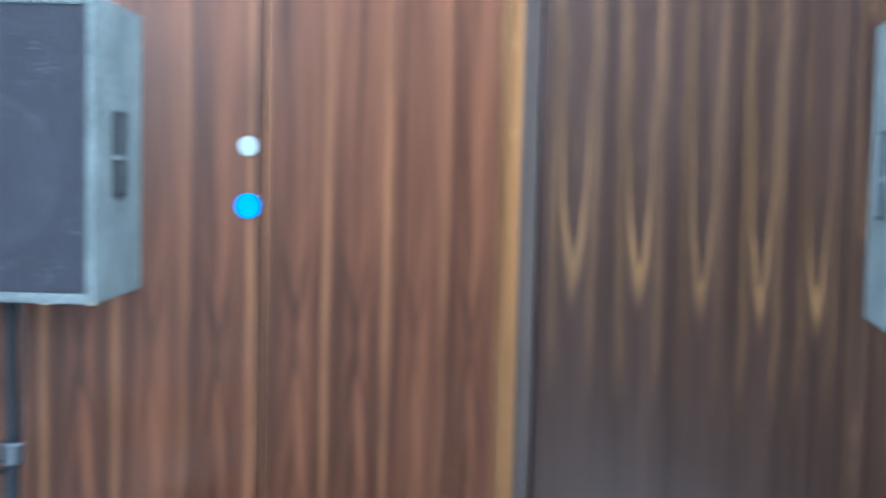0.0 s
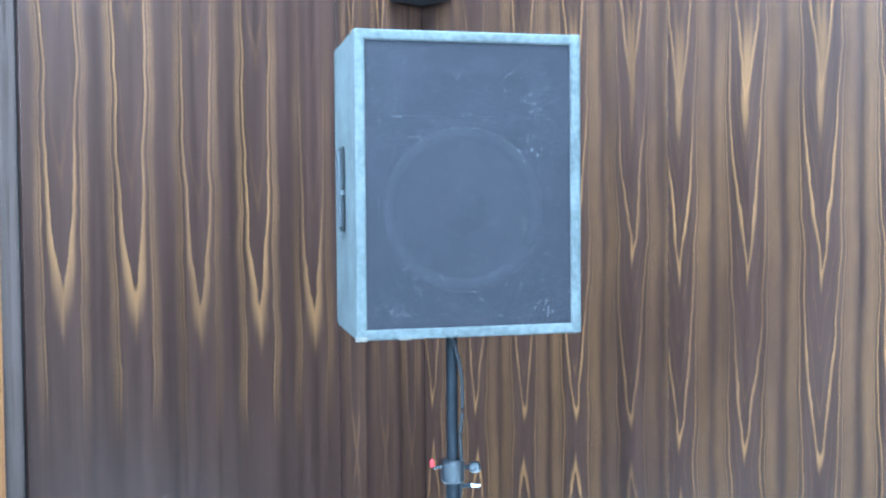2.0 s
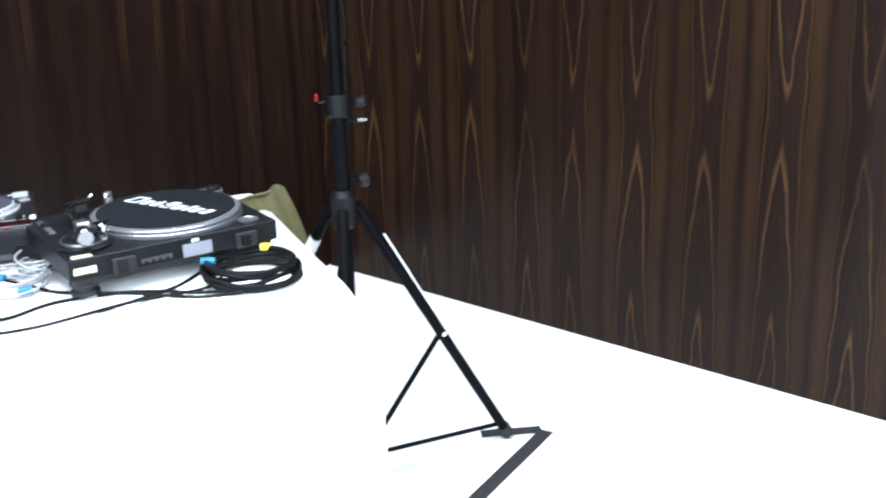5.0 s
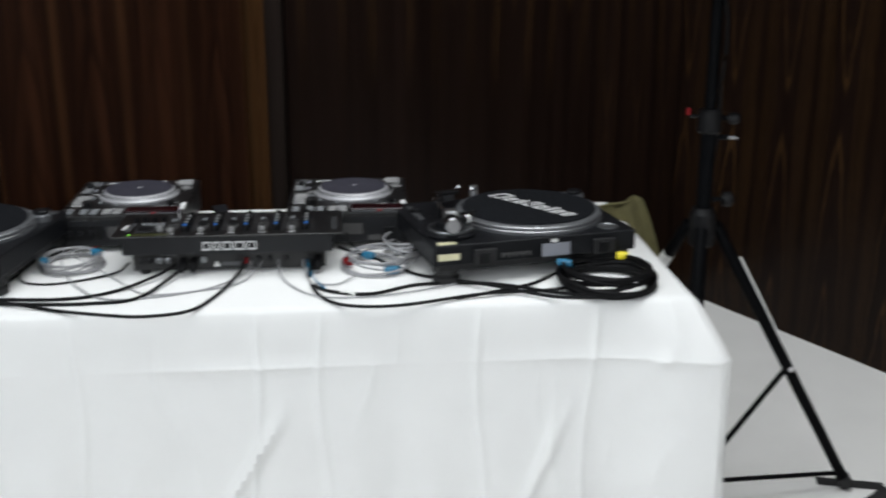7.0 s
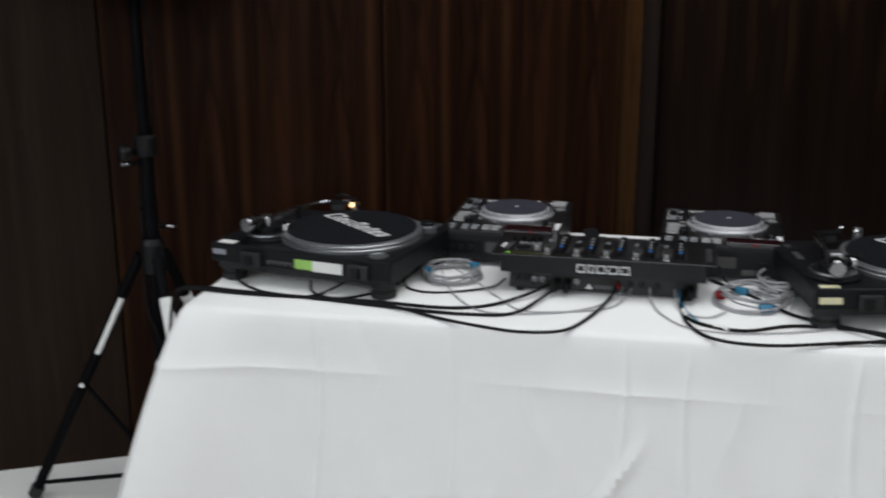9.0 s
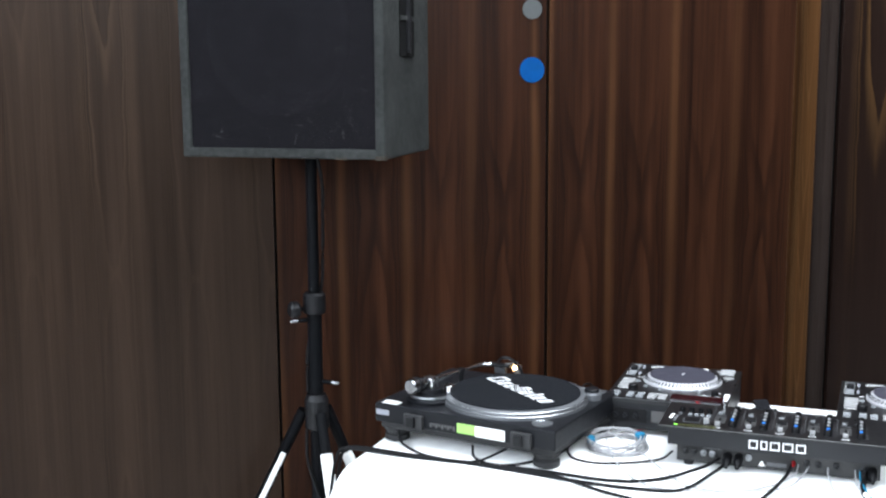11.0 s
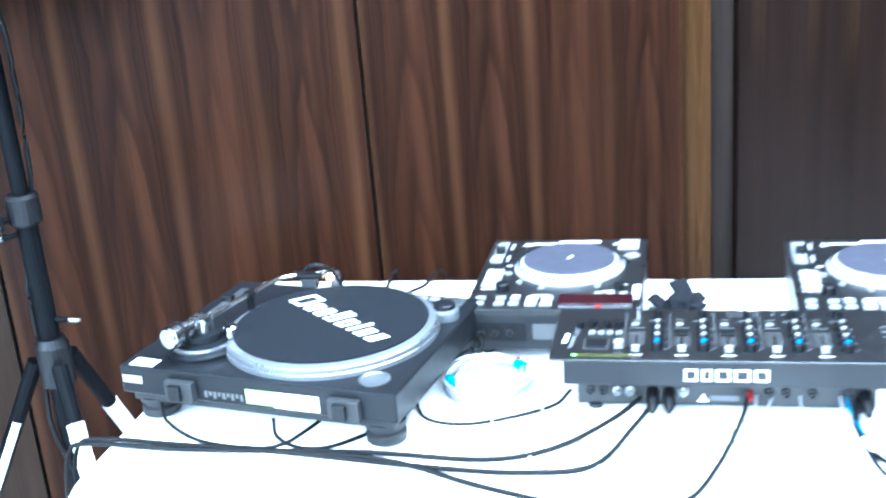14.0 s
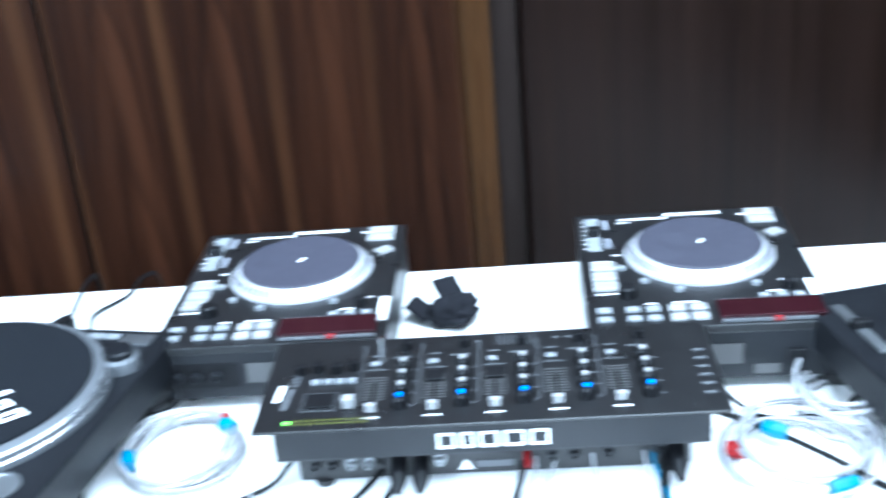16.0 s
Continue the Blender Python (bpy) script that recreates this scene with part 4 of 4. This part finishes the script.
    for x, y, w, h in ((-0.075, y1 - 0.02, 0.012, 0.003), (-0.075, y1 - 0.03, 0.018, 0.0016), (0.085, y1 - 0.02, 0.010, 0.003), (-0.092, 0.03, 0.012, 0.0018), (-0.09, -0.006, 0.014, 0.002), (-0.062, y0 + 0.055, 0.014, 0.002), (-0.022, y0 + 0.056, 0.03, 0.002), (0.045, y0 + 0.056, 0.03, 0.002), (0.105, y0 + 0.104, 0.02, 0.002), (-0.112, -0.078, 0.026, 0.002), (-0.112, 0.012, 0.026, 0.0016), (0.085, y0 + 0.075, 0.018, 0.002)):
        part("print_line", bar(x, y, w, h, 0, H), print_white, cd)
    for k in range(7):
        part("tick", bar(-0.130, y1 - 0.022 - k * 0.0145, 0.004, 0.0012, 0, H), print_white, cd)
    for a in (200, 225, 250, 300):
        part("small_key", lathe([(0.0052, H), (0.0052, H + 0.004), (0, H + 0.0045)], 12, m=Matrix.Translation((jx + 0.108 * math.cos(radians(a)), jy + 0.108 * math.sin(radians(a)), 0))), key_grey, cd)
    # rear sockets and plate
    part("rear_plate", box(-0.03, 0.035, y0 - 0.0012, y0 + 0.001, 0.034, 0.060), chip_grey, cd)
    part("rear_recess", box(-0.125, -0.04, y0 - 0.001, y0 + 0.001, 0.030, 0.062), handle_black, cd)
    for x in (-0.112, -0.09, -0.066):
        part("socket", lathe([(0.0, 0), (0.006, 0), (0.006, 0.009), (0.004, 0.009), (0.004, 0.004), (0, 0.004)], 14, m=Matrix.Translation((x, y0 - 0.001, 0.046)) @ Matrix.Rotation(radians(90), 4, 'X')), steel_grey, cd)
    part("power_switch", box(0.085, 0.105, y0 - 0.006, y0 + 0.001, 0.038, 0.052, 0.002), handle_black, cd)
    part("warning_plate", box(0.048, 0.078, y0 - 0.0012, y0 + 0.001, 0.020, 0.032), chip_grey, cd)
    return cd

cd_l = cd_player(T @ pose(-0.262, 0.186, TOP + 0.0005, 0, 0, 3.5))
cd_r = cd_player(T @ pose(0.252, 0.207, TOP + 0.0005, 0, 0, 2.5))


# ---- mixer ----
def mixer(m):
    mx = thing("dj_mixer", "black rack-width DJ mixer with knobs and faders on the table", "mixer", m)
    W, D, H = 0.482, 0.182, 0.092
    y0, y1 = -D / 2, D / 2
    part("chassis", box(-0.205, 0.205, y0 + 0.036, y1 - 0.006, 0.006, 0.05, 0.002), panel_black, mx)
    part("body", box(-0.222, 0.222, y0 + 0.010, y1 - 0.002, 0.048, H - 0.003, 0.003), steel_grey, mx)
    part("top_panel", box(-W / 2, W / 2, y0, y1, H - 0.0035, H, 0.001, segs=1), panel_black, mx)
    for sx in (-1, 1):
        for sy in (-1, 1):
            part("foot", lathe([(0.010, 0), (0.011, 0.007)], 14, m=Matrix.Translation((sx * 0.18, sy * 0.05, 0))), rubber, mx)
    yf = y0 + 0.010
    brand_blocks(mx, pose(0.003, yf, 0.066, 90, 0, 0), [0.0185, 0.014, 0.0195, 0.0215, 0.0195], 0.0052, 0.0185, 0.0, 0, 0.001, 0.0029)
    # channel strips
    for c in range(5):
        cx = -0.105 + c * 0.064
        strip = part("divider", bar(cx - 0.033, 0.012, 0.0012, 0.125, 0, H, 0.0006), print_grey, mx)
        for k in range(4):
            z = H
            kn = part("knob", lathe([(0.0085, z), (0.0080, z + 0.010), (0.0065, z + 0.013), (0, z + 0.013)], 16, m=Matrix.Translation((cx + 0.014, y0 + 0.038 + k * 0.0235, 0))), handle_black, mx)
            part("knob_cap", lathe([(0.0036, z + 0.0128), (0.0036, z + 0.0150), (0, z + 0.0155)], 14, m=Matrix.Translation((cx + 0.014, y0 + 0.038 + k * 0.0235, 0))), knob_blue if k == 0 else key_white, kn)
        for k in range(9):
            part("scale_mark", bar(cx - 0.016, y0 + 0.052 + k * 0.0055, 0.024, 0.0010, 0, H, 0.0006), chip_grey, mx)
        part("fader_slot", bar(cx - 0.016, y0 + 0.055, 0.003, 0.060, 0, H, 0.0008), joint_black, mx)
        part("fader_cap", box(cx - 0.0215, cx - 0.0105, y0 + 0.027, y0 + 0.033, H, H + 0.010, 0.0015), key_white, mx)
        part("print_line", bar(cx - 0.016, y0 + 0.018, 0.018, 0.0016, 0, H), print_white, mx)
        if c in (1, 2):
            part("switch_plate", box(cx - 0.026, cx - 0.006, y0 + 0.082, y0 + 0.102, H, H + 0.004, 0.001), handle_black, mx)
    # left section: meter, crossfader block, names
    bm, bm2 = bmesh.new(), bmesh.new()
    for k in range(14):
        bar(-0.200 + k * 0.0058, y0 + 0.012, 0.0040, 0.0022, 0, H, 0.001, bm)
        bar(-0.200 + k * 0.0058, y0 + 0.018, 0.0040, 0.0022, 0, H, 0.001, bm)
    part("level_meter", bm, led_amber, mx)
    part("meter_light", bar(-0.206, y0 + 0.015, 0.007, 0.004, 0, H, 0.0012, bm2), led_green, mx)
    part("crossfader_plate", box(-0.192, -0.162, y0 + 0.040, y0 + 0.066, H, H + 0.003, 0.001), handle_black, mx)
    bm = bmesh.new()
    for k in range(8):
        bar(-0.177, y0 + 0.036 + k * 0.0048, 0.038, 0.0009, 0, H, 0.0005, bm)
    part("crossfader_scale", bm, print_grey, mx)
    part("crossfader_cap", box(-0.151, -0.139, y0 + 0.036, y0 + 0.048, H, H + 0.012, 0.002), key_white, mx)
    for k in range(4):
        part("button", box(-0.190 + k * 0.013, -0.181 + k * 0.013, y0 + 0.086, y0 + 0.094, H, H + 0.004, 0.001), key_grey, mx)
    for k, x in enumerate((-0.205, -0.186, -0.165, -0.147)):
        part("small_knob", lathe([(0.006, H), (0.006, H + 0.010), (0, H + 0.011)], 14, m=Matrix.Translation((x, y0 + 0.113 + 0.004 * (k % 2), 0))), handle_black, mx)
    part("brand_print", bar(-0.222, y0 + 0.072, 0.007, 0.032, -4, H), print_white, mx)
    part("model_print", bar(-0.212, y0 + 0.060, 0.006, 0.040, -4, H), print_grey, mx)
    bm = bmesh.new()
    for k in range(4):
        bar(-0.208, y0 + 0.088 + k * 0.007, 0.008, 0.003, 0, H, 0.0006, bm)
    part("print_block", bm, print_grey, mx)
    bm = bmesh.new()
    for k in range(9):
        bar(0.010 + k * 0.005, y1 - 0.018, 0.0012, 0.020, 0, H, 0.0006, bm)
    part("scale_print", bm, print_grey, mx)
    for x in (-0.03, -0.012, 0.075, 0.09):
        part("dot_print", bar(x, y1 - 0.018, 0.005, 0.004, 0, H), print_grey, mx)
    for k in range(6):
        part("ear_print", bar(0.225, y0 + 0.035 + k * 0.017, 0.012, 0.004, 0, H), print_grey, mx)
    rnd = random.Random(11)
    for c in range(5):
        cx = -0.105 + c * 0.064
        for k in range(4):
            part("print_line", bar(cx + 0.026, y0 + 0.038 + k * 0.0235, 0.005, 0.0016, 0, H), print_grey, mx)
        part("strip_frame", bar(cx - 0.016, y0 + 0.112, 0.022, 0.0014, 0, H), print_grey, mx)
        part("button", box(cx - 0.024, cx - 0.014, y0 + 0.120, y0 + 0.127, H, H + 0.003, 0.001), key_grey, mx)
        part("print_line", bar(cx + 0.010, y0 + 0.137, 0.020, 0.0022, 0, H), print_grey, mx)
        part("print_line", bar(cx - 0.018, y0 + 0.142, 0.012, 0.0018, 0, H), print_grey, mx)
        part("small_knob", lathe([(0.006, H), (0.0055, H + 0.009), (0, H + 0.010)], 14, m=Matrix.Translation((cx + 0.014, y0 + 0.156, 0))), handle_black, mx)
    part("toggle", rod((-0.12, y1 - 0.02, H), (-0.12, y1 - 0.02, H + 0.014), 0.003, 8), chrome, mx)
    # rear sockets
    yr = y0 + 0.036
    for x in (-0.186, -0.168, -0.148, -0.130, -0.055, 0.062, 0.085, 0.120, 0.172):
        part("rca_socket", lathe([(0.0, 0), (0.0068, 0), (0.0068, 0.004), (0.0045, 0.005), (0.0045, 0.011), (0.0025, 0.011), (0.0025, 0.006), (0, 0.006)], 14, m=Matrix.Translation((x, yr, 0.028)) @ Matrix.Rotation(radians(90), 4, 'X')), steel_grey if x not in (-0.148, -0.130, -0.055) else alu_dark, mx)
    for x in (-0.098, -0.075, 0.19):
        part("xlr_plug", lathe([(0.0, 0), (0.0095, 0), (0.0095, 0.022), (0.0075, 0.030), (0.004, 0.042), (0, 0.042)], 18, m=Matrix.Translation((x, yr, 0.026)) @ Matrix.Rotation(radians(105), 4, 'X')), handle_black, mx)
    part("red_plug", lathe([(0.0, 0), (0.0042, 0), (0.0042, 0.013), (0.002, 0.020), (0, 0.020)], 14, m=Matrix.Translation((0.036, yr, 0.028)) @ Matrix.Rotation(radians(100), 4, 'X')), red_plastic, mx)
    part("rear_plate", box(-0.018, 0.022, yr - 0.001, yr + 0.001, 0.014, 0.022), print_grey, mx)
    part("voltage_label", box(-0.150, -0.112, yr - 0.001, yr + 0.001, 0.038, 0.046), print_grey, mx)
    bm = bmesh.new()
    v = [bm.verts.new(p) for p in ((-0.036, yr - 0.0008, 0.012), (-0.020, yr - 0.0008, 0.012), (-0.028, yr - 0.0008, 0.025))]
    bm.faces.new(v)
    part("warning_mark", bm, label_white, mx)
    return mx

mix = mixer(T @ pose(0.013, -0.066, TOP + 0.0005, 0, 0, 3.8))


# ---- loose things on the table ----
def on_table(name, pts, r, mat, label, per=6, segs=7):
    return cable(name, [(x, y, TOP + z) for x, y, z in pts], r, mat, label, m=T, segs=segs, per=per)

B = 0.0045
lead = "black audio lead lying across the white cloth"
on_table("audio_cable", [(-0.93, -0.34, -0.12), (-0.905, -0.345, -0.01), (-0.868, -0.335, B), (-0.714, -0.332, B), (-0.463, -0.308, B), (-0.288, -0.306, B), (-0.199, -0.262, B), (-0.13, -0.185, 0.012), (-0.098, -0.135, 0.02)], 0.0036, cable_black, lead)
on_table("audio_cable", [(-0.925, -0.322, -0.12), (-0.90, -0.33, -0.01), (-0.86, -0.320, B), (-0.735, -0.320, B), (-0.583, -0.322, B), (-0.345, -0.336, B), (-0.227, -0.332, B), (-0.142, -0.303, B), (-0.10, -0.20, 0.010), (-0.075, -0.135, 0.02)], 0.0036, cable_black, lead)
on_table("audio_cable", [(-0.60, -0.322, B), (-0.426, -0.331, 0.009), (-0.28, -0.373, B), (-0.165, -0.402, B), (-0.095, -0.406, B), (-0.021, -0.375, B), (0.016, -0.281, B), (0.042, -0.17, 0.012), (0.05, -0.13, 0.026)], 0.0036, cable_black, "thin black lead looping to the mixer")
on_table("audio_cable", [(0.195, -0.11, 0.022), (0.190, -0.16, 0.010), (0.205, -0.22, B), (0.245, -0.265, B), (0.327, -0.281, B), (0.419, -0.225, B), (0.537, -0.215, B), (0.62, -0.235, B), (0.70, -0.275, B), (0.80, -0.31, 0.008)], 0.0036, cable_black, lead)
on_table("audio_cable", [(0.195, -0.11, 0.020), (0.195, -0.17, 0.008), (0.215, -0.27, B), (0.273, -0.345, B), (0.386, -0.350, B), (0.555, -0.293, 0.008), (0.715, -0.263, 0.008), (0.76, -0.20, 0.012)], 0.0036, cable_black, lead)
on_table("audio_cable", [(0.243, -0.04, 0.03), (0.302, -0.056, 0.016), (0.365, -0.106, 0.010), (0.43, -0.165, B), (0.559, -0.245, 0.012), (0.69, -0.31, 0.008), (0.78, -0.325, 0.010)], 0.0036, cable_black, lead)
on_table("audio_cable", [(0.50, -0.31, B), (0.58, -0.285, 0.010), (0.66, -0.22, B), (0.72, -0.15, 0.006), (0.76, -0.13, 0.016)], 0.0036, cable_black, "thin black lead under the turntable")
for pts in ([(0.120, -0.108, 0.028), (0.124, -0.135, 0.012), (0.150, -0.21, 0.004), (0.215, -0.29, 0.004), (0.31, -0.30, 0.004), (0.42, -0.262, 0.004), (0.53, -0.20, 0.004)],
            [(0.085, -0.108, 0.028), (0.075, -0.14, 0.012), (0.045, -0.21, 0.003), (-0.04, -0.26, 0.003), (-0.13, -0.275, 0.003), (-0.20, -0.20, 0.003), (-0.265, -0.13, 0.01), (-0.33, -0.06, 0.012), (-0.375, -0.02, 0.02)],
            [(0.062, -0.108, 0.028), (0.055, -0.15, 0.010), (0.0, -0.23, 0.003), (-0.088, -0.285, 0.003), (-0.20, -0.305, 0.003), (-0.275, -0.24, 0.004), (-0.33, -0.15, 0.008), (-0.36, -0.08, 0.014)],
            [(0.172, -0.10, 0.028), (0.178, -0.14, 0.014), (0.20, -0.20, 0.004), (0.25, -0.22, 0.004), (0.29, -0.17, 0.006)]):
    on_table("signal_cable", pts, 0.0018, cable_grey, "thin grey signal lead plugged into the mixer")
on_table("signal_cable", [(0.182, -0.104, 0.026), (0.186, -0.135, 0.014), (0.206, -0.205, 0.010), (0.232, -0.262, 0.010)], 0.0020, blue_plastic, "thin blue lead plugged into the mixer")
for a, b in (((0.199, -0.200, 0.009), (0.209, -0.229, 0.006)), ((0.266, -0.272, 0.005), (0.296, -0.281, 0.005))):
    tagged(part("cable_marker", rod((a[0], a[1], TOP + a[2]), (b[0], b[1], TOP + b[2]), 0.0052, 10), label_white, m=T), "white tape marker wrapped on a black lead", "cable marker")
# leads of the turntables and players
on_table("phono_cable", [(-0.80, -0.245, 0.03), (-0.785, -0.262, 0.008), (-0.713, -0.303, 0.003), (-0.625, -0.313, 0.003), (-0.585, -0.298, 0.003), (-0.555, -0.262, 0.012), (-0.53, -0.20, 0.02)], 0.0028, cable_black, "thin black lead under the turntable's rear")
on_table("phono_cable", [(-0.61, -0.265, 0.025), (-0.597, -0.285, 0.006), (-0.55, -0.305, 0.003), (-0.499, -0.285, 0.003), (-0.44, -0.20, 0.004), (-0.43, -0.10, 0.004), (-0.42, 0.02, 0.004)], 0.0028, cable_black, "thin black lead under the turntable's rear")
on_table("power_cable", [(-0.43, 0.03, 0.004), (-0.446, -0.068, 0.003), (-0.425, -0.159, 0.003), (-0.391, -0.204, 0.003), (-0.324, -0.205, 0.003), (-0.227, -0.150, 0.006), (-0.20, -0.12, 0.02)], 0.0026, cable_black, "thin black lead curling beside the coil")
on_table("power_cable", [(-0.375, 0.02, 0.045), (-0.36, -0.01, 0.03), (-0.40, -0.02, 0.012), (-0.44, 0.0, 0.004)], 0.0028, cable_black, "thin black lead from the disc player")
on_table("power_cable", [(-0.64, 0.12, 0.01), (-0.61, 0.205, 0.006), (-0.60, 0.235, 0.014), (-0.618, 0.30, 0.005), (-0.63, 0.38, 0.004), (-0.64, 0.43, -0.03), (-0.65, 0.44, -0.2)], 0.0032, cable_black, "black mains lead running over the table's back edge")
on_table("power_cable", [(-0.56, 0.16, 0.006), (-0.555, 0.20, 0.012), (-0.575, 0.26, 0.006), (-0.548, 0.32, 0.004), (-0.545, 0.385, 0.004), (-0.54, 0.43, -0.03), (-0.54, 0.44, -0.2)], 0.0028, cable_black, "black mains lead running over the table's back edge")
on_table("power_cable", [(0.257, 0.035, 0.04), (0.27, 0.01, 0.02), (0.302, -0.015, 0.005), (0.344, -0.021, 0.004), (0.40, 0.0, 0.004), (0.43, 0.05, 0.004)], 0.0028, cable_black, "thin black lead behind the disc player")
mp = thing("mains_plug", "black plug on a lead on the table", "plug", T @ pose(-0.603, 0.222, TOP, 0, 0, 60))
part("plug_body", box(-0.014, 0.014, -0.011, 0.011, 0, 0.020, 0.004), handle_black, mp)


def coil(name, centre, rx, ry, turns, r, mat, label, seed, z0, spread, wraps):
    """A lead wound in uneven loops, held by tape wraps."""
    rnd = random.Random(seed)
    co = thing(name, label, "cable coil", T @ pose(centre[0], centre[1], TOP))
    pts = []
    n = turns * 14
    ph = rnd.uniform(0, 6)
    for i in range(n + 1):
        a = ph + 2 * math.pi * i / 14
        k = i / 14
        j = 1 + spread * (math.sin(k * 2.4 + seed) * 0.7 + 0.3 * math.sin(k * 5.1))
        lift = r * 1.05 + z0 * (0.5 + 0.5 * math.sin(k * 1.7 + a * 0.35 + seed)) + r * 0.6 * (k / turns)
        pts.append((rx * j * math.cos(a) + rnd.gauss(0, 0.0012), ry * j * math.sin(a) + rnd.gauss(0, 0.0012), lift))
    part("winding", tube(pts, r, 6, per=2), mat, co, smooth=60)
    for x, y, z, w, ang, mt, lab in wraps:
        b2 = lathe([(0.0, -w / 2), (0.008, -w / 2), (0.0095, 0), (0.008, w / 2), (0.0, w / 2)], 12)
        part("tape_tag", b2, mt, co, lab, m=pose(x, y, z, 90, 0, ang))
    return co

coil("cable_coil", (-0.335, -0.085), 0.062, 0.070, 7, 0.0022, cable_grey, "coiled grey signal lead with blue tape tags", 3, 0.024, 0.16, (
    (-0.048, -0.034, 0.022, 0.024, 20, blue_plastic, "blue tape tag"), (0.048, 0.030, 0.024, 0.020, 60, blue_plastic, "blue tape tag"), (0.040, 0.046, 0.022, 0.008, 90, red_plastic, "red tape tag")))
coil("cable_coil", (0.335, -0.095), 0.068, 0.068, 7, 0.0022, cable_grey, "coiled grey signal lead with blue and red tape tags", 8, 0.028, 0.2, (
    (-0.022, 0.030, 0.018, 0.026, 60, blue_plastic, "blue tape tag"), (0.030, -0.062, 0.014, 0.028, 110, blue_plastic, "blue tape tag"), (-0.066, 0.000, 0.014, 0.020, 75, red_plastic, "red tape tag")))
coil("cable_coil", (0.395, 0.0), 0.045, 0.062, 4, 0.0030, cable_grey, "loose loops of thick grey lead beside the turntable", 15, 0.035, 0.2, ())
coil("cable_coil", (0.815, -0.222), 0.090, 0.088, 11, 0.0048, cable_black, "thick black cable coil with blue and yellow tape tags", 5, 0.034, 0.13, (
    (-0.085, 0.030, 0.040, 0.030, 70, blue_plastic, "blue tape tag"), (0.045, 0.080, 0.040, 0.024, 80, yellow_plastic, "yellow tape tag")))
gp = thing("jack_plug", "white jack plug with a green sleeve lying by the turntable", "plug", T @ pose(0.412, 0.050, TOP + 0.02, 0, 8, -62))
part("sleeve", rod((-0.045, 0, 0), (-0.015, 0, 0), 0.0065, 12), label_green, gp, "bright green sleeve")
part("plug_body", rod((-0.015, 0, 0), (0.05, 0, 0), 0.0085, 14), label_white, gp)


def crumpled(name, label, category, m, rx, ry, h, mat, seed):
    """A small heap of cloth."""
    bm = bmesh.new()
    bmesh.ops.create_icosphere(bm, subdivisions=4, radius=1.0)
    off = Vector((seed * 3.1, seed * 1.7, 0))
    for v in bm.verts:
        p = v.co.copy()
        f = 1 + 0.55 * (noise.noise(p * 1.3 + off)) + 0.28 * noise.noise(p * 3.1 + off) + 0.10 * abs(noise.noise(p * 7 + off))
        q = Vector((p.x * rx * f, p.y * ry * f, max(0.0, (p.z * 0.5 + 0.42) * h * f)))
        v.co = q
    ob = part(name, bm, mat, smooth=70, m=m)
    return tagged(ob, label, category)

rag = crumpled("black_cloth", "crumpled black cloth lying between the disc players", "cloth", T @ pose(-0.058, 0.225, TOP, 0, 0, 20), 0.031, 0.028, 0.032, cloth_black, 2)
bm = bmesh.new()
for dx, ang, h in ((0.010, 10, 0.048), (-0.032, 55, 0.026)):
    b2 = box(-0.018, 0.018, -0.004, 0.004, 0, h, 0.003)
    for v in b2.verts:
        v.co.y += 0.02 * (v.co.z / h) ** 2
        v.co.x += 0.008 * math.sin(v.co.z * 80)
    b2.transform(Matrix.Translation((dx, 0.012, 0.008)) @ Matrix.Rotation(radians(ang), 4, 'Z') @ Matrix.Rotation(radians(-24), 4, 'X'))
    join(bm, b2)
part("cloth_tail", bm, cloth_black, rag)


def canvas_bag(m):
    """A tall limp bag leaning at the table's end."""
    bg = thing("canvas_bag", "tall limp khaki canvas bag leaning against the table's end", "bag", m)
    bm = bmesh.new()
    nx, nz = 16, 60
    W, H = 0.135, 0.80
    for side in (0, 1):
        grid = []
        for i in range(nx + 1):
            col = []
            for k in range(nz + 1):
                u, v = i / nx, k / nz
                x = (u - 0.5) * W * (1 + 0.08 * math.sin(v * 3))
                z = v * H * (1 - 0.04 * (1 - u) ** 1.5 * v) + 0.008 * math.sin(u * 9)
                bulge = 0.035 * (1 - (2 * u - 1) ** 2) * (1 - v * 0.75) + 0.004
                crease = 0.010 * math.sin((u - 0.35 * v) * 15) * (0.3 + 0.7 * v) + 0.006 * noise.noise(Vector((u * 5, v * 5, 3 + side)))
                y = (bulge if side else -bulge) + crease
                col.append(bm.verts.new((x - 0.085 * v ** 4, y + 0.02 * v, z)))
            grid.append(col)
        for i in range(nx):
            for k in range(nz):
                q = (grid[i][k], grid[i + 1][k], grid[i + 1][k + 1], grid[i][k + 1])
                bm.faces.new(q if not side else q[::-1])
    bmesh.ops.remove_doubles(bm, verts=bm.verts, dist=0.001)
    part("bag_body", bm, canvas, bg, smooth=60)
    part("hem", tube([(-0.150, 0.022, 0.770), (-0.11, 0.026, 0.785), (-0.06, 0.020, 0.792), (-0.020, 0.024, 0.800)], 0.004, 6), canvas, bg)
    return bg
canvas_bag(T @ pose(1.000, 0.275, 0.0, 0, 0, 6))
